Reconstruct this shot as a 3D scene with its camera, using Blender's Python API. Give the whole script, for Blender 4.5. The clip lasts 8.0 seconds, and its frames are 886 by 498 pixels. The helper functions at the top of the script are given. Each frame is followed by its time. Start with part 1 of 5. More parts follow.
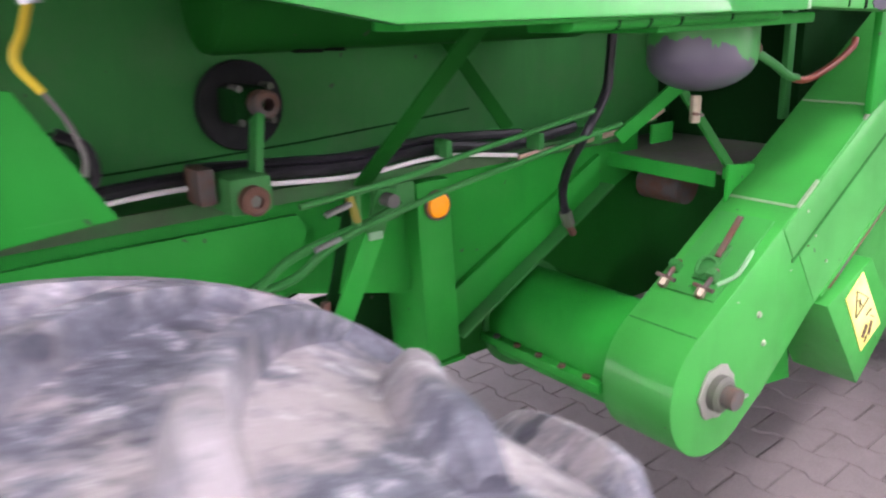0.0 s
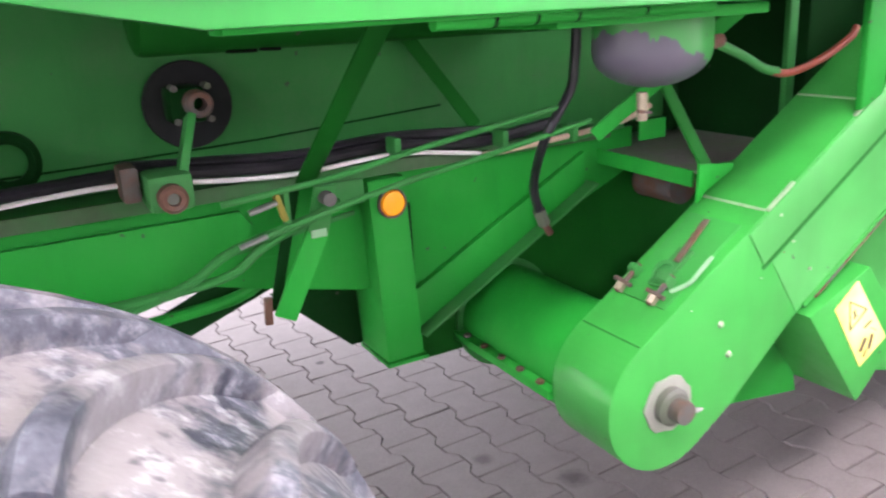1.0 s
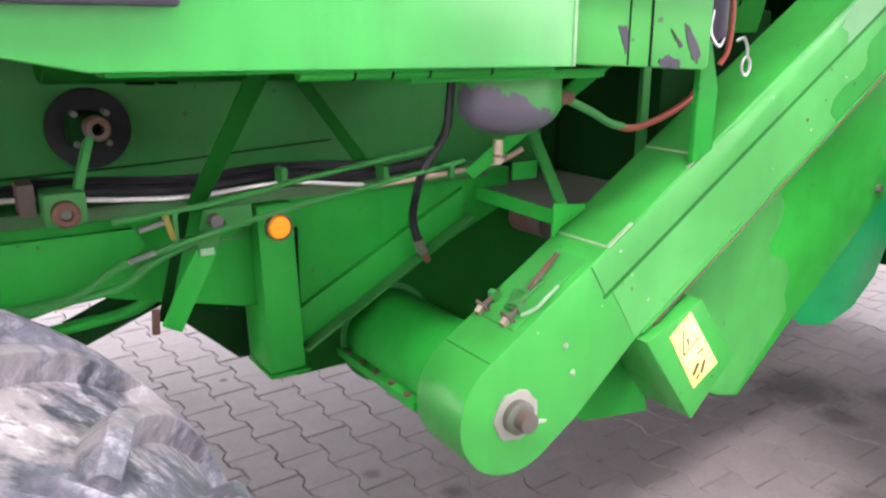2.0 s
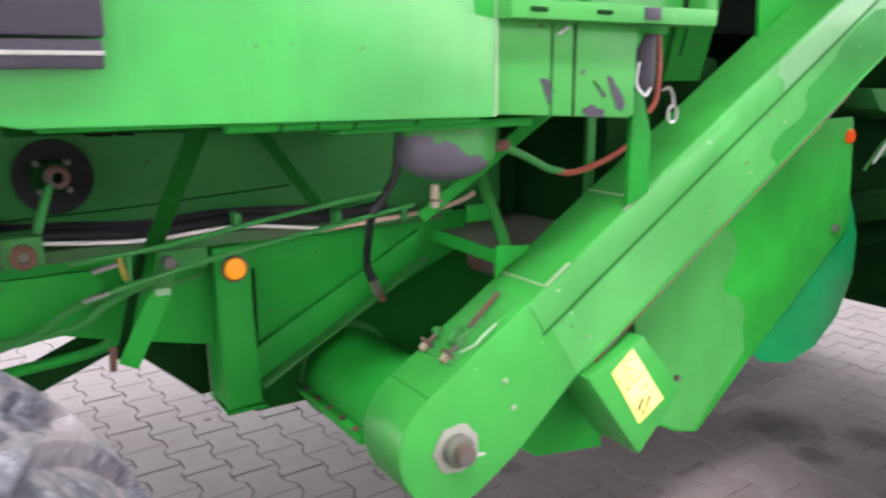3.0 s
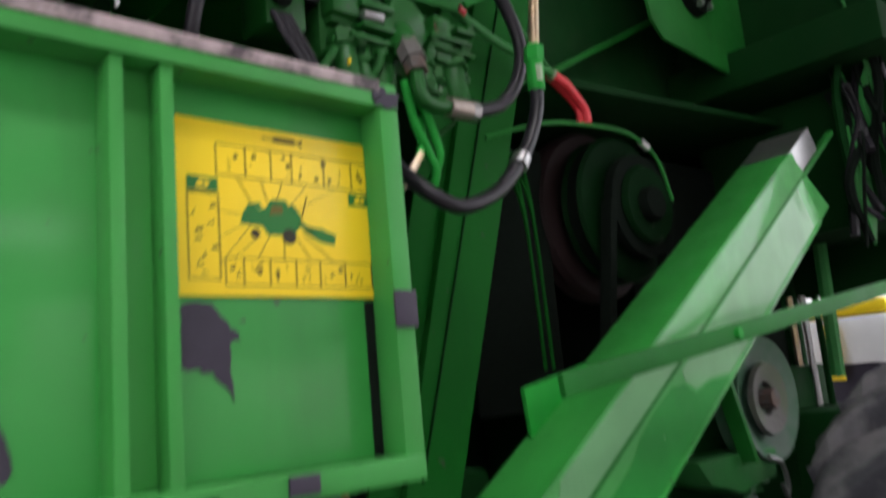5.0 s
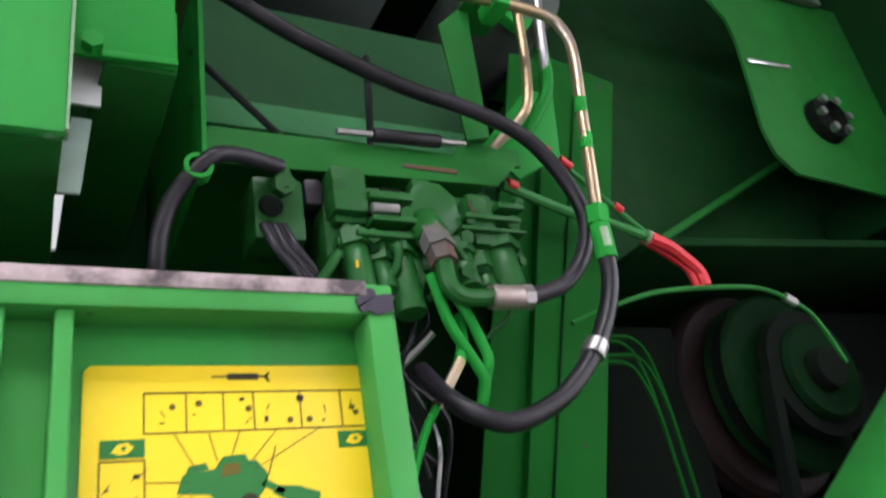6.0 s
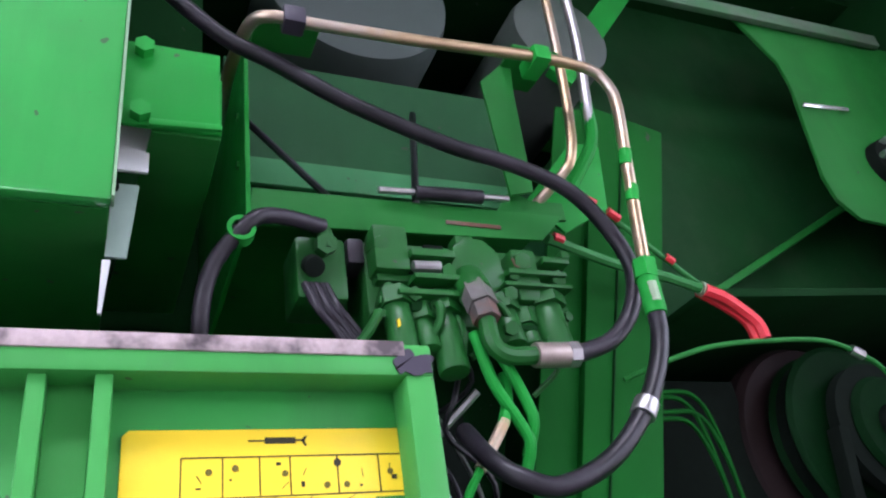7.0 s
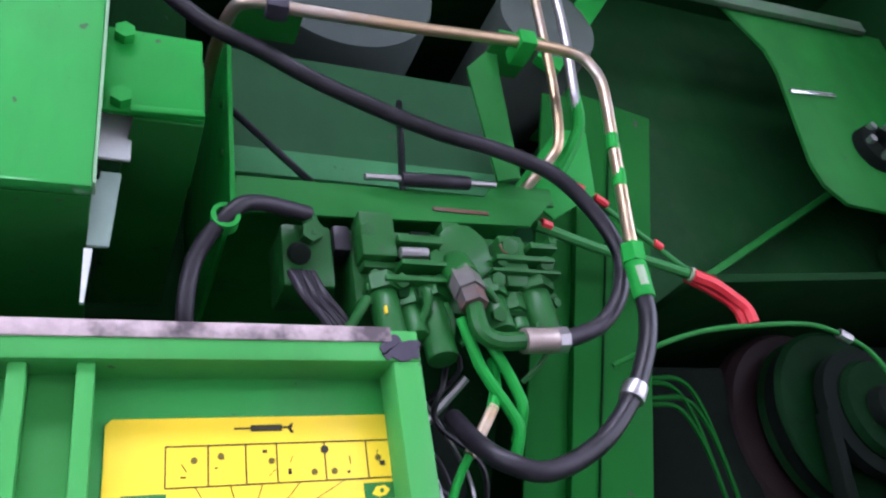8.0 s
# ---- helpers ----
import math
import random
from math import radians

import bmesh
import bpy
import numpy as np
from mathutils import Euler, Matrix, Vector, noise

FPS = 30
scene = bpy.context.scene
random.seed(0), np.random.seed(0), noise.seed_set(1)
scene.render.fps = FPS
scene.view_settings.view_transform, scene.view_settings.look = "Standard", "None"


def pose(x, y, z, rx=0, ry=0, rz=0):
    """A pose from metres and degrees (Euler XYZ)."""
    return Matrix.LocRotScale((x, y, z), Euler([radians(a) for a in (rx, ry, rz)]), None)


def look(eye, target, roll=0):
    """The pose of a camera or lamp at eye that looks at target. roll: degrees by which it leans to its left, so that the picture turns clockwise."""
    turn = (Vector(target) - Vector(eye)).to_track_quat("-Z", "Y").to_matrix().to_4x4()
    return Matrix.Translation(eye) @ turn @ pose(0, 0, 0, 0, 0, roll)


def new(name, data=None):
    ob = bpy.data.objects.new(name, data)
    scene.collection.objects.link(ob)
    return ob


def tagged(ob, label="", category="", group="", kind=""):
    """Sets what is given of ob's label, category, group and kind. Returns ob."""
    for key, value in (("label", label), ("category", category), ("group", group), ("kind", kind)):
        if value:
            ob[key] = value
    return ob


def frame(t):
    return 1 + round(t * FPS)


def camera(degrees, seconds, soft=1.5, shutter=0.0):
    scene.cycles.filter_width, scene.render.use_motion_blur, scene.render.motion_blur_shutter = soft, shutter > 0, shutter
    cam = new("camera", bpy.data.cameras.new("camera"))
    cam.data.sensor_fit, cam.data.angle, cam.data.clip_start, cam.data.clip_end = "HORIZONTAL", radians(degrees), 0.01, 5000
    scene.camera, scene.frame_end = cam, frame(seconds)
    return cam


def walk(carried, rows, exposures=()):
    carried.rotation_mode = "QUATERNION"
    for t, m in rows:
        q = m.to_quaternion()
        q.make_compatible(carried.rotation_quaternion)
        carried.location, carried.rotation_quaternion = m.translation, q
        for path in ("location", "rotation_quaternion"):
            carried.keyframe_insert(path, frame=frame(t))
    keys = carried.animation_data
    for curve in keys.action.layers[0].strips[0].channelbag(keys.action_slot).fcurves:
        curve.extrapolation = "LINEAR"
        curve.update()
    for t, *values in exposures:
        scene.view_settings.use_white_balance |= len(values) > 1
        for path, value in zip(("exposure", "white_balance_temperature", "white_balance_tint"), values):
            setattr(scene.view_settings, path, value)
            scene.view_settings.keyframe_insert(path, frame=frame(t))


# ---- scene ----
cam = camera(58.5, 8.0, soft=2.2, shutter=0.6)
PATH = [
    (0, (0.262, -0.108, 1.326), (1.400, 1.430, 0.744), -2.1),
    (0.5, (0.449, -0.137, 1.307), (1.486, 1.47, 0.721), -2.0),
    (1, (0.518, -0.255, 1.325), (1.417, 1.43, 0.731), -3.4),
    (1.5, (0.555, -0.352, 1.337), (1.538, 1.284, 0.739), -0.2),
    (1.7, (0.532, -0.393, 1.355), (1.589, 1.204, 0.78), 0.6),
    (2.8, (0.573, -0.544, 1.364), (1.608, 1.116, 0.949), -0.5),
    (3, (0.612, -0.581, 1.375), (1.656, 1.071, 0.948), -0.3),
    (3.5, (0.722, -0.605, 1.391), (1.915, 0.963, 1.046), -1.2),
    (3.8, (0.831, -0.576, 1.437), (2.07, 0.972, 1.177), -2.2),
    (4, (0.946, -0.548, 1.466), (2.191, 1.007, 1.284), -2.3),
    (4.2, (1.041, -0.517, 1.469), (2.278, 1.053, 1.432), -1.8),
    (4.5, (1.13, -0.455, 1.504), (2.362, 1.117, 1.61), -2.5),
    (4.8, (1.218, -0.347, 1.522), (2.533, 1.133, 1.803), -4.4),
    (5, (1.271, -0.295, 1.577), (2.6, 1.158, 1.925), -5.1),
    (5.2, (1.322, -0.265, 1.601), (2.589, 1.209, 2.073), -7.6),
    (6.3, (1.624, -0.217, 1.645), (2.474, 1.336, 2.576), -9.3),
    (6.5, (1.62, -0.219, 1.643), (2.456, 1.328, 2.595), -9.1),
    (7, (1.61, -0.224, 1.65), (2.383, 1.325, 2.652), -9.2),
    (7.5, (1.613, -0.223, 1.651), (2.384, 1.326, 2.653), -9.4),
    (8, (1.617, -0.216, 1.646), (2.414, 1.333, 2.627), -10.1),
]
EXPOSURES = [(0.0, 3.8, 6350, 24), (0.5, 4.05, 6350, 20), (1.0, 4.1, 6400, 18), (3.0, 3.75, 6500, 14), (3.5, 3.6, 6500, 11), (4.0, 3.25, 6500, 9), (4.5, 2.85, 6500, 10), (5.0, 2.4, 6400, 14), (6.3, 3.25, 6100, 17), (7.0, 3.35, 5700, 24), (8.0, 3.4, 5500, 27)]
walk(cam, [(t, look(eye, target, roll)) for t, eye, target, roll in PATH], EXPOSURES)

# ---- world and sun ----
world = bpy.data.worlds.new("overcast_sky")
scene.world = world
world.use_nodes = True
_wt = world.node_tree
_sky = _wt.nodes.new("ShaderNodeTexSky")
_sky.sky_type = "NISHITA"
_sky.sun_disc = False
_sky.sun_elevation = radians(70)
_sky.sun_rotation = radians(205)
_sky.dust_density = 4.0
_bg = _wt.nodes["Background"]
_grey = _wt.nodes.new("ShaderNodeHueSaturation")
_grey.inputs["Saturation"].default_value = 0.12
_wt.links.new(_sky.outputs[0], _grey.inputs["Color"])
_wt.links.new(_grey.outputs[0], _bg.inputs[0])
_bg.inputs[1].default_value = 0.15
sun = new("sun", bpy.data.lights.new("sun", "SUN"))
sun.data.energy = 0.25
sun.data.angle = radians(40)
sun.data.color = (1.0, 0.97, 0.93)
sun.matrix_world = look((0.0, -2.5, 10.0), (1.0, 0.5, 1.0))


# ---- materials ----
def mat_base(name):
    m = bpy.data.materials.new(name)
    m.use_nodes = True
    nt = m.node_tree
    return m, nt, nt.nodes["Principled BSDF"]


def noise_node(nt, scale, detail=4.0, rough=0.55, coord="Object", stretch=(1, 1, 1)):
    tc = nt.nodes.new("ShaderNodeTexCoord")
    mp = nt.nodes.new("ShaderNodeMapping")
    mp.inputs["Scale"].default_value = stretch
    nz = nt.nodes.new("ShaderNodeTexNoise")
    nz.inputs["Scale"].default_value = scale
    nz.inputs["Detail"].default_value = detail
    nz.inputs["Roughness"].default_value = rough
    nt.links.new(tc.outputs[coord], mp.inputs[0])
    nt.links.new(mp.outputs[0], nz.inputs["Vector"])
    return nz


def ramp(nt, src, stops):
    r = nt.nodes.new("ShaderNodeValToRGB")
    while len(r.color_ramp.elements) < len(stops):
        r.color_ramp.elements.new(0.5)
    for e, (p, c) in zip(r.color_ramp.elements, stops):
        e.position = p
        e.color = (*c, 1) if len(c) == 3 else c
    nt.links.new(src, r.inputs[0])
    return r


def mix_col(nt, fac, a, b):
    mx = nt.nodes.new("ShaderNodeMix")
    mx.data_type = "RGBA"
    for val, sock in ((fac, mx.inputs[0]), (a, mx.inputs[6]), (b, mx.inputs[7])):
        if hasattr(val, "is_output"):
            nt.links.new(val, sock)
        elif isinstance(val, float):
            sock.default_value = val
        else:
            sock.default_value = (*val, 1)
    return mx.outputs[2]


def bump(nt, bsdf, src, strength=0.2, dist=0.002):
    b = nt.nodes.new("ShaderNodeBump")
    b.inputs["Strength"].default_value = strength
    b.inputs["Distance"].default_value = dist
    nt.links.new(src, b.inputs["Height"])
    nt.links.new(b.outputs[0], bsdf.inputs["Normal"])


def paint(name, col, rough=0.34, dust=0.12, dust_col=(0.15, 0.15, 0.12), coat=0.15, gloss=0.10, spec=0.35, coat_ior=1.5):
    """Enamel: slow change of tone, fine dust and smears, orange peel, and a clear coat as glossy as given."""
    m, nt, b = mat_base(name)
    big = noise_node(nt, 2.3, 3)
    fine = noise_node(nt, 60.0, 5, 0.65)
    sm = noise_node(nt, 7.0, 7, 0.72)
    streak = noise_node(nt, 9.0, 5, 0.65, stretch=(1.0, 1.0, 0.18))
    dark = tuple(c * 0.64 for c in col)
    c = mix_col(nt, ramp(nt, big.outputs[0], [(0.32, (0, 0, 0)), (0.68, (1, 1, 1))]).outputs[0], dark, col)
    c = mix_col(nt, ramp(nt, streak.outputs[0], [(0.50, (0, 0, 0)), (0.78, (0.5, 0.5, 0.5))]).outputs[0], c, tuple(k * 0.55 for k in col))
    c = mix_col(nt, ramp(nt, sm.outputs[0], [(0.48, (0, 0, 0)), (0.82, (dust,) * 3)]).outputs[0], c, dust_col)
    spots = noise_node(nt, 38.0, 2, 0.5)
    c = mix_col(nt, ramp(nt, spots.outputs[0], [(0.735, (0, 0, 0)), (0.75, (0.7, 0.7, 0.7))]).outputs[0], c, (0.05, 0.045, 0.04))
    scratch = noise_node(nt, 22.0, 3, 0.6, stretch=(0.25, 1.0, 4.0))
    c = mix_col(nt, ramp(nt, scratch.outputs[0], [(0.70, (0, 0, 0)), (0.80, (0.16, 0.16, 0.16))]).outputs[0], c, tuple(min(1, k * 1.3 + 0.05) for k in col))
    nt.links.new(c, b.inputs["Base Color"])
    rr = ramp(nt, sm.outputs[0], [(0.3, (rough,) * 3), (0.8, (min(1, rough + 0.3),) * 3)])
    nt.links.new(rr.outputs[0], b.inputs["Roughness"])
    b.inputs["Specular IOR Level"].default_value = spec
    b.inputs["Coat Weight"].default_value = coat
    b.inputs["Coat IOR"].default_value = coat_ior
    cr = ramp(nt, sm.outputs[0], [(0.45, (gloss,) * 3), (0.85, (gloss + 0.10,) * 3)])
    nt.links.new(cr.outputs[0], b.inputs["Coat Roughness"])
    bump(nt, b, fine.outputs[0], 0.05, 0.001)
    return m


def plain(name, col, rough=0.5, metal=0.0, var=0.3, scale=30.0, bmp=0.15, second=None):
    m, nt, b = mat_base(name)
    nz = noise_node(nt, scale, 6, 0.65)
    n2 = noise_node(nt, scale / 7, 4, 0.6)
    lo = tuple(c * (1 - var) for c in col)
    c = mix_col(nt, nz.outputs[0], lo, col)
    if second:
        c = mix_col(nt, ramp(nt, n2.outputs[0], [(0.45, (0, 0, 0)), (0.62, (1, 1, 1))]).outputs[0], c, second)
    nt.links.new(c, b.inputs["Base Color"])
    b.inputs["Roughness"].default_value = rough
    b.inputs["Metallic"].default_value = metal
    b.inputs["Specular IOR Level"].default_value = 0.3
    bump(nt, b, nz.outputs[0], bmp, 0.002)
    return m


def tyre_material(name="worn_tyre_rubber", dust=1.0):
    """Weathered rubber, blue-black where rubbed, with pale dried dust."""
    m, nt, b = mat_base(name)
    geo = nt.nodes.new("ShaderNodeNewGeometry")
    n1 = noise_node(nt, 7.0, 7, 0.68)
    n2 = noise_node(nt, 26.0, 6, 0.7)
    n3 = noise_node(nt, 120.0, 4, 0.6)
    for n in (n1, n2, n3):
        nt.links.new(geo.outputs["Position"], n.inputs["Vector"])
    n4 = noise_node(nt, 15.0, 3, 0.5)
    nt.links.new(geo.outputs["Position"], n4.inputs["Vector"])
    c = mix_col(nt, ramp(nt, n2.outputs[0], [(0.36, (0, 0, 0)), (0.66, (1, 1, 1))]).outputs[0], (0.040, 0.040, 0.058), (0.140, 0.136, 0.172))
    c = mix_col(nt, ramp(nt, n1.outputs[0], [(0.47, (0, 0, 0)), (0.57, (0.72 * dust,) * 3)]).outputs[0], c, (0.52, 0.44, 0.44))
    c = mix_col(nt, ramp(nt, n2.outputs[0], [(0.55, (0, 0, 0)), (0.66, (0.55 * dust,) * 3)]).outputs[0], c, (0.72, 0.67, 0.70))
    c = mix_col(nt, ramp(nt, n4.outputs[0], [(0.65, (0, 0, 0)), (0.69, (0.8, 0.8, 0.8))]).outputs[0], c, (0.030, 0.030, 0.048))
    nt.links.new(c, b.inputs["Base Color"])
    b.inputs["Roughness"].default_value = 0.62
    bump(nt, b, mix_col(nt, 0.5, n2.outputs[0], n3.outputs[0]), 0.45, 0.003)
    return m


GREEN = (0.012, 0.290, 0.032)
m_hood = paint("glossy_green_paint", (0.032, 0.36, 0.060), 0.3, 0.06, coat=1.0, gloss=0.015, spec=0.15, coat_ior=1.6)
m_elev = paint("green_enamel", (0.036, 0.335, 0.052), 0.4, 0.10, coat=0.45, gloss=0.10, spec=0.2)
# Paler green, with the sky's reflection put into the colour.
m_pale_reflection = paint("pale_reflection_green", (0.066, 0.37, 0.080), 0.45, 0.10, coat=0.45, gloss=0.08, spec=0.25)
m_guard = paint("glossy_green_enamel", (0.022, 0.38, 0.042), 0.4, 0.06, coat=0.35, gloss=0.06, spec=0.2)
m_green = paint("green_paint", GREEN, 0.45, 0.09, coat=0.0, spec=0.14)
m_dusty = paint("dusty_green_paint", (0.028, 0.205, 0.042), 0.55, 0.30, coat=0.0, spec=0.25)
m_worn = paint("dull_worn_green_paint", (0.040, 0.285, 0.050), 0.5, 0.16, coat=0.1, spec=0.25)
m_chip = paint("worn_green_paint", (0.030, 0.28, 0.046), 0.36, 0.12, coat=0.3)
# Near-black green: the darkness of inner recesses is put into the colour.
m_dark_shade = paint("dark_shade_green_paint", (0.003, 0.034, 0.006), 0.7, 0.10, (0.05, 0.05, 0.04), coat=0.0, spec=0.08)
# Shaded copy of the green paint, for tray, brackets and grooves.
m_shaded = paint("shaded_green_paint", (0.013, 0.165, 0.022), 0.5, 0.10, coat=0.0, spec=0.15)
# Green darkened further for sheets and bars that stand in shade.
m_deep_shade = paint("deep_shade_green_paint", (0.006, 0.098, 0.011), 0.6, 0.04, coat=0.0, spec=0.06)
m_teal = paint("teal_green_paint", (0.004, 0.36, 0.105), 0.35, 0.06)
m_scraped = plain("scraped_grey_primer", (0.050, 0.042, 0.062), 0.6, 0.1, 0.4, 40)
m_black = plain("black_rubber_hose", (0.010, 0.009, 0.012), 0.38, 0, 0.4, 60, 0.3, (0.024, 0.020, 0.027))
m_white = plain("white_conduit", (0.72, 0.66, 0.66), 0.5, 0, 0.2, 60)
m_rust = plain("rusty_steel", (0.17, 0.085, 0.06), 0.75, 0.3, 0.5, 90, 0.4, (0.10, 0.09, 0.085))
m_weld_pale = plain("rubbed_pale_green", (0.24, 0.42, 0.24), 0.5, 0.0, 0.3, 60)
m_steel = plain("bare_steel", (0.45, 0.44, 0.44), 0.35, 0.9, 0.4, 70)
m_brass = plain("zinc_yellow_tube", (0.50, 0.37, 0.22), 0.3, 0.85, 0.3, 40, 0.1, (0.42, 0.36, 0.30))
m_amber = plain("amber_lens", (1.0, 0.36, 0.01), 0.25, 0, 0.1, 300, 0.05)
m_orange = plain("orange_reflector", (0.8, 0.10, 0.01), 0.3, 0, 0.1, 300, 0.05)
m_yellow = plain("yellow_decal", (0.86, 0.62, 0.02), 0.35, 0, 0.06, 20, 0.02)
m_paleyellow = plain("pale_yellow_decal", (0.90, 0.78, 0.12), 0.35, 0, 0.06, 20, 0.02, (0.88, 0.80, 0.35))
m_ink = plain("black_ink", (0.03, 0.025, 0.01), 0.5, 0, 0.1, 50, 0.0)
m_decalgreen = plain("green_ink", (0.02, 0.16, 0.03), 0.5, 0, 0.1, 50, 0.0)
m_redsleeve = plain("red_sleeve", (0.65, 0.03, 0.04), 0.45, 0, 0.2, 60)
m_redhose = plain("red_brown_hose", (0.24, 0.048, 0.03), 0.5, 0, 0.3, 60)
m_grime = plain("grimy_grey_steel", (0.16, 0.15, 0.14), 0.7, 0.2, 0.5, 60, 0.3, (0.10, 0.12, 0.08))
# For black parts such as belts, and as black fill for shaded hollows.
m_void = plain("black_parts_and_shade", (0.008, 0.012, 0.009), 0.95, 0, 0.5, 30)
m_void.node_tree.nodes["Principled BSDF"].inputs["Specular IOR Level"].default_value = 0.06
m_tyre = tyre_material(dust=0.62)
m_lug = tyre_material("worn_lug_rubber", 0.42)
m_tyre_far = plain("black_tyre_rubber", (0.030, 0.030, 0.036), 0.7, 0, 0.5, 45, 0.6, (0.088, 0.084, 0.088))
m_purple = plain("dark_grey_panel", (0.035, 0.03, 0.045), 0.4, 0, 0.3, 30)


def paver_material():
    m, nt, b = mat_base("concrete_paver")
    oi = nt.nodes.new("ShaderNodeObjectInfo")
    geo = nt.nodes.new("ShaderNodeNewGeometry")
    grain, mid, broad = noise_node(nt, 140, 6, 0.7), noise_node(nt, 14, 6, 0.7), noise_node(nt, 1.3, 5, 0.65)
    for n in (grain, mid, broad):
        nt.links.new(geo.outputs["Position"], n.inputs["Vector"])
    base = mix_col(nt, oi.outputs["Random"], (0.150, 0.124, 0.127), (0.200, 0.168, 0.170))
    base = mix_col(nt, geo.outputs["Random Per Island"], base, (0.175, 0.146, 0.149))
    c = mix_col(nt, ramp(nt, mid.outputs[0], [(0.35, (0, 0, 0)), (0.7, (0.6, 0.6, 0.6))]).outputs[0], base, (0.13, 0.107, 0.107))
    c = mix_col(nt, ramp(nt, grain.outputs[0], [(0.4, (0, 0, 0)), (0.75, (0.5, 0.5, 0.5))]).outputs[0], c, (0.25, 0.215, 0.21))
    c = mix_col(nt, ramp(nt, broad.outputs[0], [(0.52, (0, 0, 0)), (0.8, (0.6, 0.6, 0.6))]).outputs[0], c, (0.11, 0.088, 0.088))
    # oil stains
    for x, y, r, k in ((3.31, 1.19, 0.20, 0.85), (3.21, 0.965, 0.09, 0.75), (3.52, 0.93, 0.12, 0.7), (1.745, 1.325, 0.05, 0.8), (1.58, 1.555, 0.035, 0.6), (1.41, 2.50, 0.02, 0.9), (2.75, 0.62, 0.10, 0.5), (2.2, 1.5, 0.06, 0.5)):
        d = nt.nodes.new("ShaderNodeVectorMath")
        d.operation = "DISTANCE"
        nt.links.new(geo.outputs["Position"], d.inputs[0])
        d.inputs[1].default_value = (x, y, 0)
        s = nt.nodes.new("ShaderNodeMath")
        s.operation = "MULTIPLY_ADD"
        s.inputs[1].default_value = r * 1.6
        nt.links.new(mid.outputs[0], s.inputs[0])
        nt.links.new(d.outputs["Value"], s.inputs[2])
        mr = nt.nodes.new("ShaderNodeMapRange")
        mr.inputs[1].default_value, mr.inputs[2].default_value = r * 1.25, r * 1.9
        mr.inputs[3].default_value, mr.inputs[4].default_value = k, 0.0
        nt.links.new(s.outputs[0], mr.inputs[0])
        c = mix_col(nt, mr.outputs[0], c, (0.045, 0.038, 0.038))
    nt.links.new(c, b.inputs["Base Color"])
    b.inputs["Roughness"].default_value = 0.8
    bump(nt, b, grain.outputs[0], 0.35, 0.002)
    return m


def reservoir_material():
    """Green paint that has peeled off the underside along a ragged line."""
    m = paint("peeling_reservoir_paint", (0.030, 0.26, 0.045), 0.4, 0.2)
    nt = m.node_tree
    b = nt.nodes["Principled BSDF"]
    old = b.inputs["Base Color"].links[0].from_socket
    tc = nt.nodes.new("ShaderNodeTexCoord")
    sep = nt.nodes.new("ShaderNodeSeparateXYZ")
    nt.links.new(tc.outputs["Object"], sep.inputs[0])
    wob = noise_node(nt, 13.0, 4.0, 0.65, stretch=(1, 1, 0.45))
    ad = nt.nodes.new("ShaderNodeMath")
    ad.operation = "MULTIPLY_ADD"
    ad.inputs[1].default_value = 0.14
    nt.links.new(wob.outputs[0], ad.inputs[0])
    nt.links.new(sep.outputs[2], ad.inputs[2])
    tilt = nt.nodes.new("ShaderNodeMath")
    tilt.operation = "MULTIPLY_ADD"
    tilt.inputs[1].default_value = 0.30
    nt.links.new(sep.outputs[0], tilt.inputs[0])
    nt.links.new(ad.outputs[0], tilt.inputs[2])
    r = nt.nodes.new("ShaderNodeMapRange")
    r.inputs[1].default_value, r.inputs[2].default_value = 1.744, 1.746
    nt.links.new(tilt.outputs[0], r.inputs[0])
    c = mix_col(nt, r.outputs[0], (0.085, 0.073, 0.10), old)
    nt.links.new(c, b.inputs["Base Color"])
    return m


m_reservoir = reservoir_material()
m_paver = paver_material()
m_joint = plain("joint_sand", (0.075, 0.062, 0.06), 0.95, 0, 0.4, 60, 0.4)


# ---- mesh helpers ----
def finish(name, bm, material, smooth=True):
    me = bpy.data.meshes.new(name)
    bmesh.ops.recalc_face_normals(bm, faces=bm.faces)
    bm.to_mesh(me)
    bm.free()
    me.materials.append(material)
    if smooth:
        me.polygons.foreach_set("use_smooth", [True] * len(me.polygons))
        me.set_sharp_from_angle(angle=radians(32))
    return me


def thing(name, at, label, category, group="", kind=""):
    e = new(name)
    e.empty_display_size = 0.1
    e.location = at
    tagged(e, label, category, group, kind)
    return e


def part(name, bm, material, parent, label="", smooth=True):
    ob = new(name, finish(name, bm, material, smooth))
    if parent is not None:
        ob.parent = parent
        if parent.type == "EMPTY":
            ob.matrix_parent_inverse = Matrix.Translation(-parent.location)
    if label:
        ob["label"] = label
    return ob


def bm_box(x0, x1, y0, y1, z0, z1, bevel=0.004, bm=None, m=None):
    own = bmesh.new()
    bmesh.ops.create_cube(own, size=1.0)
    for v in own.verts:
        v.co = Vector((x0 + (v.co.x + 0.5) * (x1 - x0), y0 + (v.co.y + 0.5) * (y1 - y0), z0 + (v.co.z + 0.5) * (z1 - z0)))
    if bevel:
        bmesh.ops.bevel(own, geom=own.edges[:], offset=bevel, segments=2, affect="EDGES", profile=0.6)
    if m is not None:
        own.transform(m)
    return join(bm, own)


def join(bm, own):
    if bm is None:
        return own
    me = bpy.data.meshes.new("tmp")
    own.to_mesh(me)
    own.free()
    bm.from_mesh(me)
    bpy.data.meshes.remove(me)
    return bm


